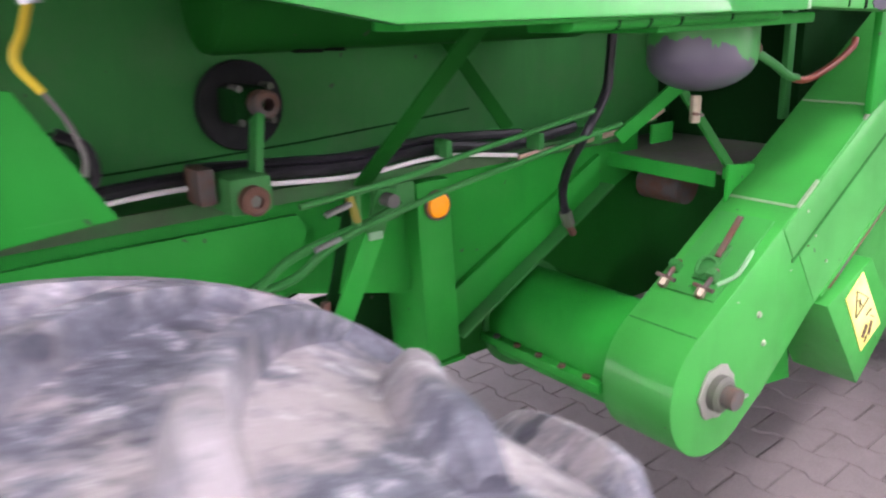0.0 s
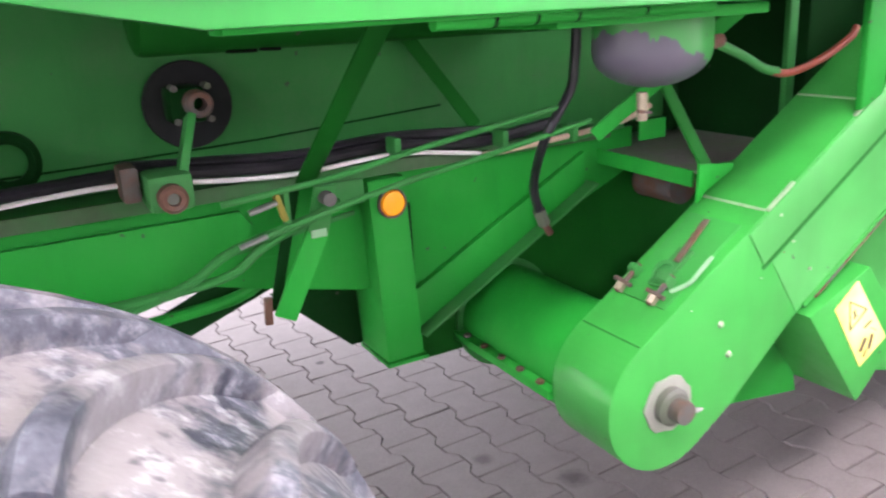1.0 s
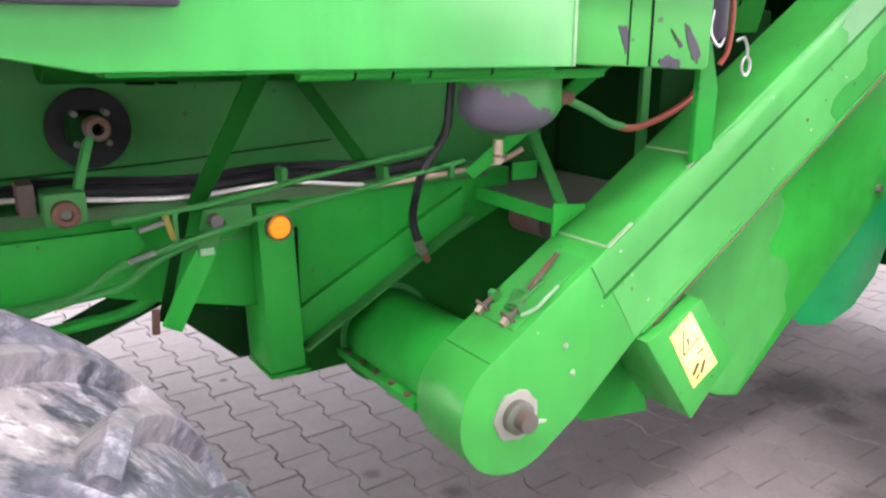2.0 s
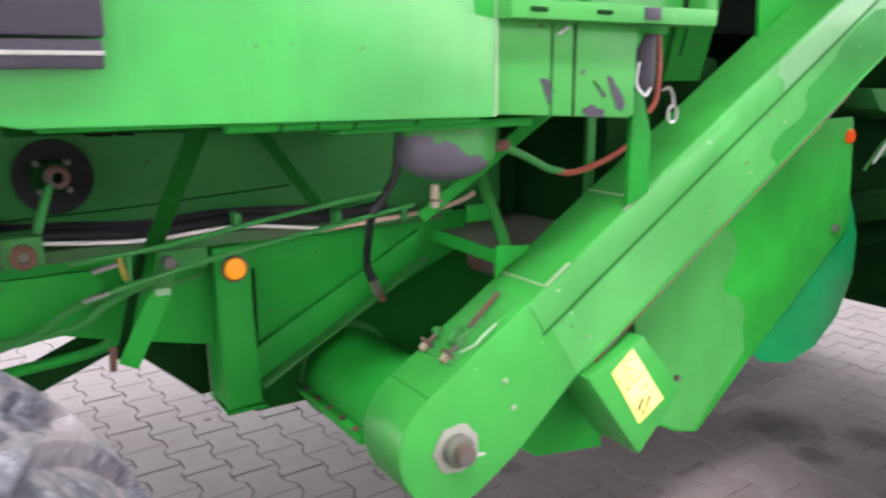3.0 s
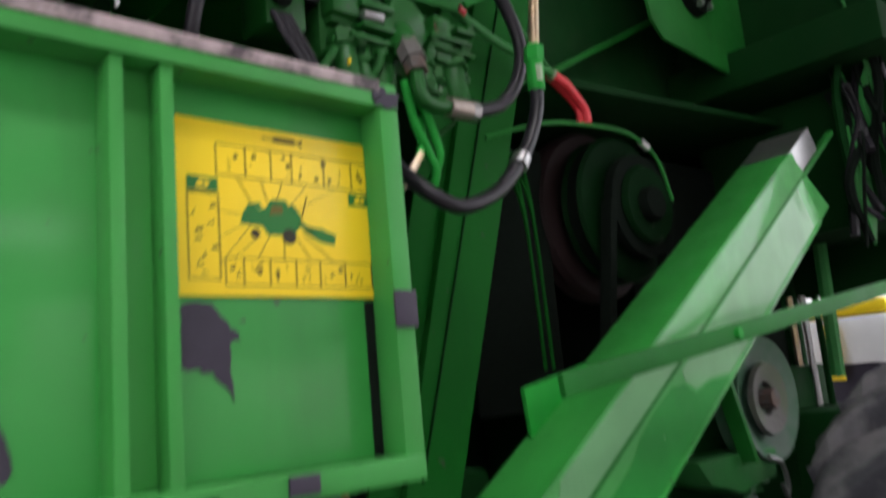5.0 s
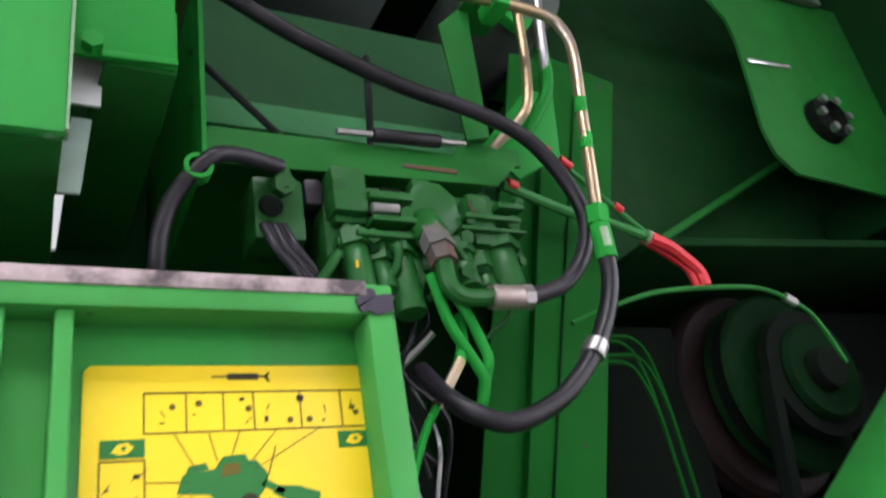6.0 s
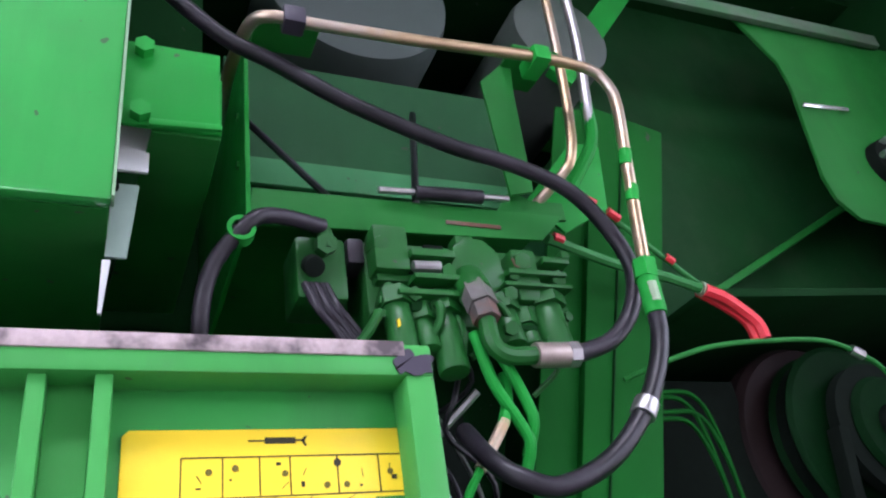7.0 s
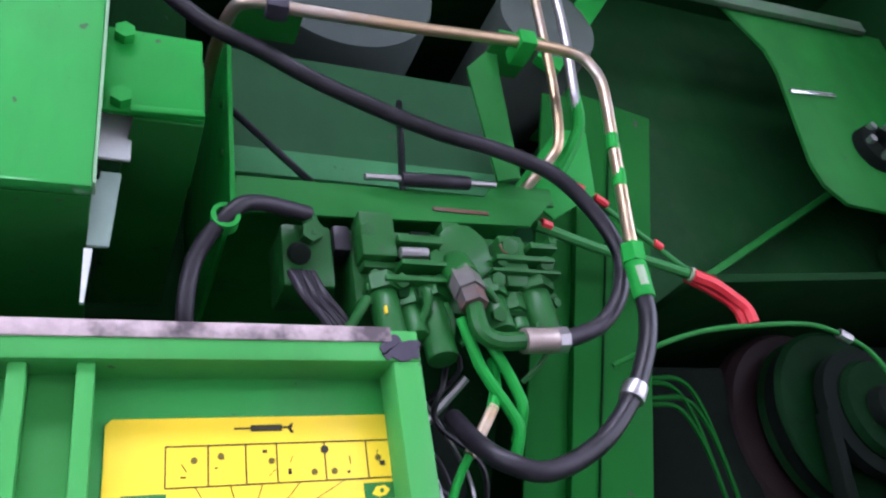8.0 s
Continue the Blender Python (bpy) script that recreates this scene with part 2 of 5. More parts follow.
def bm_prism(pts, y0, y1, bevel=0.003, bm=None, m=None):
    """A polygon of (x, z) corners, extruded from y0 to y1."""
    own = bmesh.new()
    a = [own.verts.new((x, y0, z)) for x, z in pts]
    b = [own.verts.new((x, y1, z)) for x, z in pts]
    own.faces.new(a)
    own.faces.new(b[::-1])
    n = len(pts)
    for i in range(n):
        own.faces.new((a[i], b[i], b[(i + 1) % n], a[(i + 1) % n]))
    bmesh.ops.recalc_face_normals(own, faces=own.faces)
    if bevel:
        bmesh.ops.bevel(own, geom=own.edges[:], offset=bevel, segments=2, affect="EDGES", profile=0.6, clamp_overlap=True)
    if m is not None:
        own.transform(m)
    return join(bm, own)


def bm_slab(pts, z0, z1, bevel=0.001, bm=None):
    """A polygon of (x, y) corners, extruded from z0 to z1."""
    turn = Matrix(((1, 0, 0, 0), (0, 0, 1, 0), (0, 1, 0, 0), (0, 0, 0, 1)))
    return bm_prism(pts, z0, z1, bevel, bm, turn)


def bm_cyl(p0, p1, r0, r1=None, n=24, bevel=0.0, bm=None):
    p0, p1 = Vector(p0), Vector(p1)
    own = bmesh.new()
    bmesh.ops.create_cone(own, cap_ends=True, segments=n, radius1=r0, radius2=r0 if r1 is None else r1, depth=(p1 - p0).length)
    if bevel:
        caps = [e for e in own.edges if abs(e.verts[0].co.z - e.verts[1].co.z) < 1e-6]
        bmesh.ops.bevel(own, geom=caps, offset=bevel, segments=2, affect="EDGES", profile=0.6)
    q = (p1 - p0).to_track_quat("Z", "Y").to_matrix().to_4x4()
    own.transform(Matrix.Translation((p0 + p1) / 2) @ q)
    return join(bm, own)


def smooth_path(pts, steps=8):
    """A Catmull-Rom line through the points."""
    P = [Vector(p) for p in pts]
    if len(P) < 3:
        return P
    P = [2 * P[0] - P[1]] + P + [2 * P[-1] - P[-2]]
    out = []
    for i in range(1, len(P) - 2):
        for s in range(steps):
            t = s / steps
            a, b, c, d = P[i - 1], P[i], P[i + 1], P[i + 2]
            out.append(0.5 * (2 * b + (c - a) * t + (2 * a - 5 * b + 4 * c - d) * t * t + (3 * b - a - 3 * c + d) * t ** 3))
    out.append(P[-2])
    return out


def bm_tube(pts, r, n=10, steps=8, bm=None, ribs=0.0):
    line = smooth_path(pts, steps)
    own = bmesh.new()
    rings = []
    up = Vector((0.12, 0.2, 1)).normalized()
    for i, p in enumerate(line):
        d = (line[min(i + 1, len(line) - 1)] - line[max(i - 1, 0)]).normalized()
        s = d.cross(up)
        if s.length < 1e-4:
            s = d.cross(Vector((1, 0, 0)))
        s.normalize()
        up = s.cross(d).normalized()
        rr = r * (1 + ribs * (i % 2))
        rings.append([own.verts.new(p + rr * (math.cos(a) * s + math.sin(a) * up)) for a in (2 * math.pi * k / n for k in range(n))])
    for a, b in zip(rings, rings[1:]):
        for k in range(n):
            own.faces.new((a[k], a[(k + 1) % n], b[(k + 1) % n], b[k]))
    own.faces.new(rings[0][::-1])
    own.faces.new(rings[-1])
    return join(bm, own)


def bm_bar(p0, p1, w, h, bm=None, bevel=0.003, up=(0, 0, 1)):
    """A flat bar from p0 to p1, w across and h along up."""
    p0, p1 = Vector(p0), Vector(p1)
    d = (p1 - p0).normalized()
    s = d.cross(Vector(up)).normalized()
    u = s.cross(d)
    m = Matrix((d, s, u)).transposed().to_4x4()
    m.translation = (p0 + p1) / 2
    L = (p1 - p0).length
    return bm_box(-L / 2, L / 2, -w / 2, w / 2, -h / 2, h / 2, bevel, bm, m)


def bm_lathe(profile, n, centre, bm=None):
    """A ring of (radius, y) corners turned about the y axis through centre."""
    own = bmesh.new()
    rings = []
    for k in range(n):
        a = 2 * math.pi * k / n
        rings.append([own.verts.new((centre[0] + r * math.cos(a), centre[1] + y, centre[2] + r * math.sin(a))) for r, y in profile])
    for k in range(n):
        a, b = rings[k], rings[(k + 1) % n]
        for i in range(len(profile)):
            j = (i + 1) % len(profile)
            own.faces.new((a[i], a[j], b[j], b[i]))
    return join(bm, own)


# ---- ground ----
A, LEN = 0.141, 0.2


def paver_outline(g=0.0022):
    w, n = A / 2 + 0.0125 - g, A / 2 - 0.0125 - g
    h = LEN / 2 - g
    right = [(w, -h), (w, -0.066), (n, -0.034), (n, 0.034), (w, 0.066), (w, h)]
    return right + [(-x, y) for x, y in right[::-1]]


def bm_paver():
    own = bmesh.new()
    o = paver_outline()
    top = [own.verts.new((x * 0.972, y * 0.98, 0)) for x, y in o]
    mid = [own.verts.new((x, y, -0.004)) for x, y in o]
    low = [own.verts.new((x, y, -0.03)) for x, y in o]
    own.faces.new(top)
    for a, b in ((top, mid), (mid, low)):
        for i in range(12):
            j = (i + 1) % 12
            own.faces.new((a[i], b[i], b[j], a[j]))
    return own


m_yard = plain("pale_concrete_yard", (0.42, 0.39, 0.375), 0.9, 0, 0.3, 3.0, 0.2, (0.27, 0.25, 0.245))
bm = bmesh.new()
bm.faces.new([bm.verts.new(p) for p in ((-300, -300, -0.03), (300, -300, -0.03), (300, 300, -0.03), (-300, 300, -0.03))])
ground = tagged(new("ground", finish("ground", bm, m_yard, False)), "grey-mauve interlocking concrete paver yard with sandy joints", "ground", kind="structure")
part("joint_bed", bm_box(-3.25, 6.55, -1.7, 5.6, -0.028, -0.009, 0), m_joint, ground)


# ---- the combine harvester: hull ----
combine = thing("combine_harvester", (1.0, 1.0, 0.0), "bright green combine harvester parked on a paved yard", "combine harvester")

side_sheet = part("side_sheet", bm_prism([(-1.2, 0.93), (0.62, 0.875), (0.76, 0.872), (0.87, 0.842), (1.06, 0.797), (1.17, 0.797), (1.17, 0.70), (1.75, 0.945), (1.75, 1.035), (-1.2, 1.035)], 1.11, 1.125), m_green, combine, "dusty green lower side sheet")
part("upper_side_wall", bm_box(-1.3, 1.92, 1.19, 1.21, 1.03, 3.0), m_dusty, combine)
part("inner_panel", bm_box(1.17, 2.3, 1.135, 1.15, 0.60, 0.96), m_deep_shade, combine)
part("bulkhead", bm_box(-1.3, 4.2, 1.75, 1.79, 0.86, 3.4), m_dark_shade, combine)
# Unseen roof and outer sides, added to keep sky light out.
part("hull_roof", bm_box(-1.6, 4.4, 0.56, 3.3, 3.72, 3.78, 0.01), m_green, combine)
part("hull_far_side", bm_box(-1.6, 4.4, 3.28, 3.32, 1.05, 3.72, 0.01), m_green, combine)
# Unseen wall, added to darken the ground behind the guard.
part("far_light_blocker", bm_box(2.5, 4.38, 2.60, 2.63, 0.02, 1.04, 0.005), m_dark_shade, combine)
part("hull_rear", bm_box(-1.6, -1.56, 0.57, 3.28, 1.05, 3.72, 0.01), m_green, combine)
part("belly_plate", bm_box(-1.2, 1.1, 1.22, 1.74, 1.0, 1.03), m_dark_shade, combine)
part("cavity_wall", bm_box(1.95, 1.98, 1.2, 1.74, 0.6, 2.3), m_dark_shade, combine)
sill = part("sill", bm_box(-1.2, 1.66, 1.085, 1.19, 1.036, 1.048, 0.003), m_dusty, combine, "dusty green ledge along the side")
part("sill_lip", bm_box(-1.2, 1.66, 1.078, 1.088, 1.024, 1.05, 0.002), plain("dusty_green_ledge", (0.075, 0.135, 0.065), 0.85, 0, 0.5, 30, 0.3, (0.035, 0.14, 0.04)), sill)
part("wall_seam", bm_tube([(-1.2, 1.186, 1.085), (0.6, 1.186, 1.095), (1.3, 1.186, 1.125)], 0.002, 6, 3), m_dark_shade, combine)
for p0, p1, w in (((0.988, 0.745, 1.32), (0.950, 1.050, 1.040), 0.036), ((1.155, 1.150, 1.345), (1.328, 1.095, 1.088), 0.027)):
    part("stay", bm_bar(p0, p1, w, 0.007, up=(0, 1, 0.3)), m_deep_shade, combine)
tube = part("hull_tube", bm_cyl((0.71, 1.075, 1.362), (1.50, 1.075, 1.352), 0.092, n=40, bevel=0.012), m_deep_shade, combine, "large green tube under the side panel with black scuffs")
for x0, x1 in ((0.845, 0.895), (0.90, 0.935)):
    part("tube_scuff", bm_bar((x0, 1.056, 1.270), (x1, 1.056, 1.268), 0.02, 0.006), m_void, tube)
rail = part("hinge_rail", bm_cyl((0.97, 0.585, 1.303), (1.42, 0.585, 1.301), 0.010, n=16), m_green, combine, "long green hinge barrel under the side panel")
for x in (1.051, 1.112, 1.176, 1.29):
    part("hinge_gap", bm_cyl((x, 0.585, 1.303), (x + 0.004, 0.585, 1.303), 0.0112, n=16), m_void, rail)
# small bolts under the ledge
for k in range(7):
    part("bolt", bm_cyl((0.38 + k * 0.11, 1.11, 0.985), (0.38 + k * 0.11, 1.098, 0.985), 0.009, n=6), m_dark_shade, sill)

# crease and folded skirt of the lower sheet
part("sheet_crease", bm_bar((0.66, 1.108, 0.895), (1.06, 1.108, 0.955), 0.006, 0.01), m_dusty, side_sheet)
part("skirt", bm_prism([(-0.4, 0.90), (0.70, 0.866), (0.80, 0.885), (0.86, 0.97), (0.84, 1.0), (-0.4, 1.0)], 1.085, 1.097), m_green, side_sheet)
part("under_arm", bm_bar((0.95, 1.35, 0.80), (0.55, 1.65, 0.52), 0.02, 0.075), m_dark_shade, combine)
part("under_pipe", bm_tube([(0.93, 1.3, 0.80), (0.87, 1.38, 0.74), (0.72, 1.45, 0.70), (0.4, 1.5, 0.66)], 0.014), m_green, combine)

# post with the amber lamp
post = part("lamp_post", bm_prism([(1.072, 1.02), (1.150, 1.02), (1.166, 0.652), (1.086, 0.648)], 1.064, 1.20, 0.006), m_green, combine, "upright green box-section bracket")
part("post_foot", bm_slab([(1.083, 1.060), (1.174, 1.060), (1.174, 1.20), (1.083, 1.20)], 0.640, 0.6475), m_green, post)
part("amber_lamp", bm_cyl((1.118, 1.066, 0.972), (1.118, 1.052, 0.972), 0.0265, 0.023, 32, 0.004), m_amber, post, "round amber side marker lamp")
part("lamp_ring", bm_lathe([(0.026, 0.0), (0.029, 0.0), (0.029, -0.008), (0.026, -0.008)], 32, (1.118, 1.065, 0.972)), m_rust, post)
part("slot", bm_box(1.170, 1.177, 1.106, 1.112, 0.77, 0.955, 0), m_void, side_sheet)
part("gusset", bm_prism([(0.90, 0.80), (1.08, 0.80), (1.085, 0.65), (1.06, 0.65)], 1.19, 1.20), m_dark_shade, combine)
part("brace_channel", bm_prism([(1.168, 0.69), (1.60, 0.928), (1.60, 1.0), (1.168, 0.775)], 1.092, 1.108), m_green, combine)
part("brace_lip", bm_bar((1.168, 1.078, 0.688), (1.61, 1.078, 0.932), 0.045, 0.007), m_dusty, combine)

# shelf beside the elevator
shelf = part("shelf", bm_prism([(1.650, 0.984), (2.12, 0.984), (2.12, 0.990), (1.650, 0.990)], 0.815, 1.24, 0.001), m_grime, combine, "dusty grey sheet-metal shelf")
part("shelf_edge", bm_bar((1.648, 0.825, 0.974), (1.648, 1.24, 0.984), 0.006, 0.034), m_green, shelf)
part("shelf_lip", bm_box(1.652, 1.74, 0.806, 0.814, 0.975, 1.000, 0.002), m_green, shelf)
part("shelf_gusset", bm_prism([(1.602, 1.018), (1.690, 1.008), (1.690, 0.996), (1.622, 0.966), (1.600, 0.944)], 0.766, 0.773, 0.001), m_green, shelf)
part("shelf_arm", bm_bar((1.684, 0.950, 1.150), (1.648, 0.795, 1.004), 0.030, 0.008, up=(0, 1, -0.5)), m_shaded, shelf)
part("tab_plate", bm_box(1.700, 1.775, 1.03, 1.038, 1.016, 1.060, 0.003), m_green, combine)
part("gear_housing", bm_box(2.0, 2.4, 0.86, 1.7, 0.96, 1.42, 0.02), m_dark_shade, combine)
part("shaft_boss", bm_cyl((1.80, 1.0, 0.905), (1.80, 1.12, 0.905), 0.04, n=20), m_rust, combine)
part("cross_stay", bm_bar((1.55, 1.0, 1.05), (1.86, 0.80, 1.36), 0.012, 0.03), m_green, combine)
part("hanger", bm_box(1.94, 1.965, 0.86, 0.875, 1.06, 1.32, 0.003), m_dusty, combine)

# hub, crank and eye on the side wall
m_seal = plain("dusty_black_rubber", (0.012, 0.013, 0.014), 0.85, 0, 0.5, 20, 0.3, (0.03, 0.03, 0.028))
hub = part("hub_disc", bm_cyl((0.797, 1.19, 1.181), (0.797, 1.165, 1.181), 0.075, n=48, bevel=0.004), m_seal, combine, "round black rubber seal plate with a rusty shaft end")
part("bearing_flange", bm_box(0.752, 0.812, 1.09, 1.165, 1.158, 1.218, 0.012), m_dark_shade, hub)
part("shaft_end", bm_lathe([(0.011, 0.0), (0.022, 0.0), (0.022, -0.03), (0.018, -0.035), (0.011, -0.035)], 24, (0.792, 1.085, 1.192)), m_rust, hub)
for k in range(4):
    a = math.pi / 4 + k * math.pi / 2
    part("bolt", bm_cyl((0.788 + 0.038 * math.cos(a), 1.12, 1.19 + 0.038 * math.sin(a)), (0.788 + 0.038 * math.cos(a), 1.085, 1.19 + 0.038 * math.sin(a)), 0.006, n=6), m_grime, hub)
crank = part("crank_arm", bm_bar((0.775, 1.06, 1.175), (0.735, 1.0, 1.085), 0.014, 0.026, up=(0, 1, 0)), m_dusty, combine)
part("crank_block", bm_box(0.680, 0.748, 0.965, 1.05, 1.045, 1.102, 0.01), m_dusty, crank)
part("crank_eye", bm_lathe([(0.010, 0.0), (0.022, 0.0), (0.022, -0.028), (0.017, -0.032), (0.010, -0.03)], 24, (0.712, 0.975, 1.068)), m_rust, crank)
part("crank_pin", bm_cyl((0.712, 0.99, 1.068), (0.712, 0.95, 1.068), 0.009, n=12), m_grime, crank)
part("clamp", bm_box(0.648, 0.675, 1.0, 1.06, 1.06, 1.115, 0.006), m_rust, combine)
part("side_port", bm_lathe([(0.03, 0.0), (0.05, 0.0), (0.05, -0.02), (0.04, -0.025), (0.03, -0.01)], 32, (0.505, 1.185, 1.12)), m_dark_shade, combine)

# conduit and harness along the ledge
harness = part("cable_harness", bm_tube([(0.3, 1.07, 1.075), (0.53, 1.07, 1.088), (0.66, 1.07, 1.092), (0.82, 1.075, 1.078), (0.95, 1.075, 1.070), (1.13, 1.075, 1.078), (1.31, 1.08, 1.058), (1.5, 1.08, 1.075)], 0.012, 10, 8, ribs=0.06), m_black, combine, "black corrugated cable harness")
part("harness_loom", bm_tube([(0.66, 1.08, 1.104), (0.82, 1.085, 1.092), (0.95, 1.085, 1.084), (1.13, 1.085, 1.092), (1.35, 1.085, 1.078)], 0.009, 8, 8), m_black, harness)
part("white_conduit", bm_tube([(0.3, 1.05, 1.062), (0.53, 1.05, 1.078), (0.66, 1.05, 1.081), (0.82, 1.05, 1.064), (0.95, 1.05, 1.057), (1.13, 1.05, 1.065), (1.31, 1.05, 1.042)], 0.0042, 8, 8), m_white, combine, "thin white plastic conduit")
part("pink_conduit", bm_tube([(1.31, 1.045, 1.038), (1.48, 1.04, 1.048), (1.62, 1.03, 1.062), (1.68, 1.02, 1.078), (1.71, 1.01, 1.095)], 0.006, 8, 8), plain("pinkish_conduit", (0.62, 0.42, 0.33), 0.5, 0, 0.3, 40), combine)
for x, z in ((1.12, 1.085), (1.35, 1.07), (1.52, 1.06)):
    part("cable_clip", bm_box(x - 0.007, x + 0.007, 1.02, 1.06, z - 0.02, z + 0.014, 0.004), m_dusty, combine)

# control rods
rod = part("control_rod", bm_tube([(0.845, 0.95, 0.985), (1.07, 0.95, 1.030), (1.26, 0.95, 1.057), (1.50, 0.95, 1.092)], 0.0052, 8, 6), m_dusty, combine, "long green control rod with a bare threaded end")
part("rod_end", bm_tube([(0.80, 0.952, 0.974), (0.85, 0.95, 0.986)], 0.0045, 8, 2), m_steel, rod)
rod = part("control_rod", bm_tube([(0.78, 0.95, 1.047), (0.96, 0.95, 1.062), (1.13, 0.95, 1.088), (1.44, 0.95, 1.128)], 0.0052, 8, 6), m_dusty, combine)
part("rod_end", bm_tube([(0.82, 0.945, 1.028), (0.865, 0.945, 1.038)], 0.005, 8, 2), m_steel, rod)
part("rod", bm_tube([(1.30, 1.06, 1.038), (1.50, 1.05, 1.040), (1.66, 1.04, 1.055)], 0.006, 8, 4), m_dusty, combine)
strap = part("strap_lever", bm_bar((0.968, 1.000, 1.040), (0.958, 1.036, 0.948), 0.040, 0.007, up=(0, 1, 0)), m_dusty, combine, "bent green strap lever with rubbed edges")
part("lever_foot", bm_bar((0.960, 1.034, 0.956), (0.880, 1.030, 0.808), 0.042, 0.007, up=(0, 1, 0)), m_green, strap)
part("lever_pin", bm_cyl((0.966, 1.010, 1.020), (0.966, 0.975, 1.020), 0.012, n=12), m_grime, strap)
part("lever_stop", bm_bar((0.928, 1.050, 1.030), (0.872, 1.060, 0.815), 0.020, 0.007, up=(0, 1, 0)), m_dark_shade, strap)
part("lever_mark", bm_box(0.944, 0.972, 1.026, 1.030, 0.944, 0.958, 0.001), m_weld_pale, strap)
part("lever_link", bm_bar((0.856, 1.04, 0.850), (0.853, 1.04, 0.800), 0.014, 0.012, up=(0, 1, 0)), m_rust, strap)
part("yellow_tab", bm_bar((0.866, 0.95, 1.05), (0.878, 0.95, 1.005), 0.01, 0.014, up=(0, 1, 0)), plain("worn_yellow", (0.22, 0.19, 0.03), 0.7), combine)
part("rod_bracket", bm_bar((0.885, 0.965, 1.055), (0.885, 0.965, 0.995), 0.01, 0.022, up=(0, 1, 0)), m_dusty, combine)
part("post_bracket", bm_box(0.97, 1.06, 1.05, 1.06, 0.985, 1.03, 0.003), m_dusty, combine)
for dz, xx in ((0, 0.0), (0.02, 0.06)):
    part("hydraulic_pipe", bm_tube([(0.93 + xx, 0.99, 0.99 + dz), (0.80 + xx, 1.02, 0.95), (0.72 + xx, 1.04, 0.90), (0.55, 1.05, 0.865 + dz), (0.2, 1.05, 0.86)], 0.008, 8, 6), m_dusty, combine)

# drain hose
hose = part("drain_hose", bm_tube([(1.468, 0.95, 1.27), (1.462, 0.95, 1.205), (1.452, 0.95, 1.155), (1.401, 0.955, 1.079), (1.415, 1.01, 1.010), (1.423, 1.035, 0.950), (1.445, 1.045, 0.893)], 0.0095, 10, 8), m_black, combine, "short black drain hose with a brass fitting")
part("hose_fitting", bm_cyl((1.441, 1.045, 0.905), (1.456, 1.048, 0.872), 0.014, n=6), m_grime, hose)
part("hose_stub", bm_cyl((1.454, 1.048, 0.876), (1.472, 1.05, 0.848), 0.008, n=10), m_rust, hose)

# oil reservoir hanging under the side panel
m_tarnish = plain("tarnished_brass", (0.36, 0.30, 0.22), 0.5, 0.6, 0.5, 90, 0.3)
own = bmesh.new()
bmesh.ops.create_uvsphere(own, u_segments=40, v_segments=20, radius=1.0)
for v in own.verts:
    q = math.hypot(v.co.x, v.co.y)
    if v.co.z > 0 and q > 0.3:
        v.co.x, v.co.y = v.co.x / q, v.co.y / q
    v.co = Vector((1.452 + 0.104 * v.co.x, 0.735 + 0.085 * v.co.y, 1.232 + (0.058 if v.co.z < 0 else 0.08) * v.co.z))
reservoir = part("reservoir", own, m_reservoir, combine, "round green reservoir with peeled grey underside")
part("drain_cock", bm_cyl((1.413, 0.715, 1.17), (1.413, 0.715, 1.125), 0.009, n=10), m_tarnish, reservoir, "brass drain cock")
part("cock_lever", bm_bar((1.398, 0.708, 1.142), (1.43, 0.712, 1.136), 0.008, 0.006), m_rust, reservoir)
part("hose_stub", bm_cyl((1.54, 0.72, 1.235), (1.59, 0.72, 1.238), 0.012, n=10), m_rust, reservoir)
part("red_hose", bm_tube([(1.575, 0.72, 1.237), (1.648, 0.72, 1.207), (1.70, 0.72, 1.182), (1.766, 0.72, 1.169), (1.857, 0.72, 1.188), (1.93, 0.718, 1.220), (1.955, 0.725, 1.236)], 0.0072, 10, 8), m_redhose, combine, "red-brown hose sagging between the reservoir and the bracket")
part("hose_sleeve", bm_tube([(1.575, 0.72, 1.237), (1.648, 0.72, 1.207), (1.70, 0.72, 1.182), (1.735, 0.72, 1.174)], 0.0082, 10, 8), m_dusty, combine)
part("reservoir_strap", bm_box(1.16, 1.56, 0.60, 0.86, 1.283, 1.30, 0.004), m_green, combine)

# ---- hood and service door ----
hood = part("side_panel", bm_prism([(-1.6, 1.74), (0.30, 1.392), (0.70, 1.312), (1.43, 1.305), (1.43, 2.172), (1.607, 2.172), (1.607, 3.72), (-1.6, 3.72)], 0.54, 0.56, 0.005), m_hood, combine, "glossy bright green side panel")
part("panel_return", bm_box(0.72, 1.43, 0.56, 0.62, 1.305, 1.318, 0.003), m_green, hood)
part("panel_edge", bm_box(1.426, 1.432, 0.5375, 0.555, 1.306, 2.15, 0.002), plain("worn_pale_edge", (0.25, 0.42, 0.24), 0.5), hood)
part("upper_return", bm_box(-0.5, 1.605, 0.56, 1.1, 2.172, 2.186, 0.003), m_shaded, hood)
part("worn_edge", bm_box(1.6065, 1.610, 0.5385, 0.562, 2.176, 3.70, 0.001), m_weld_pale, hood)
grille = part("side_hatch", bm_box(0.2, 0.805, 0.515, 0.54, 1.425, 1.75, 0.006), m_purple, hood, "dark grey hatch on the side panel")
part("hatch_rail", bm_box(0.2, 0.800, 0.508, 0.54, 1.386, 1.422, 0.005), m_purple, grille)
part("hatch_trim", bm_box(0.2, 0.800, 0.505, 0.51, 1.402, 1.408, 0.001), m_steel, grille)
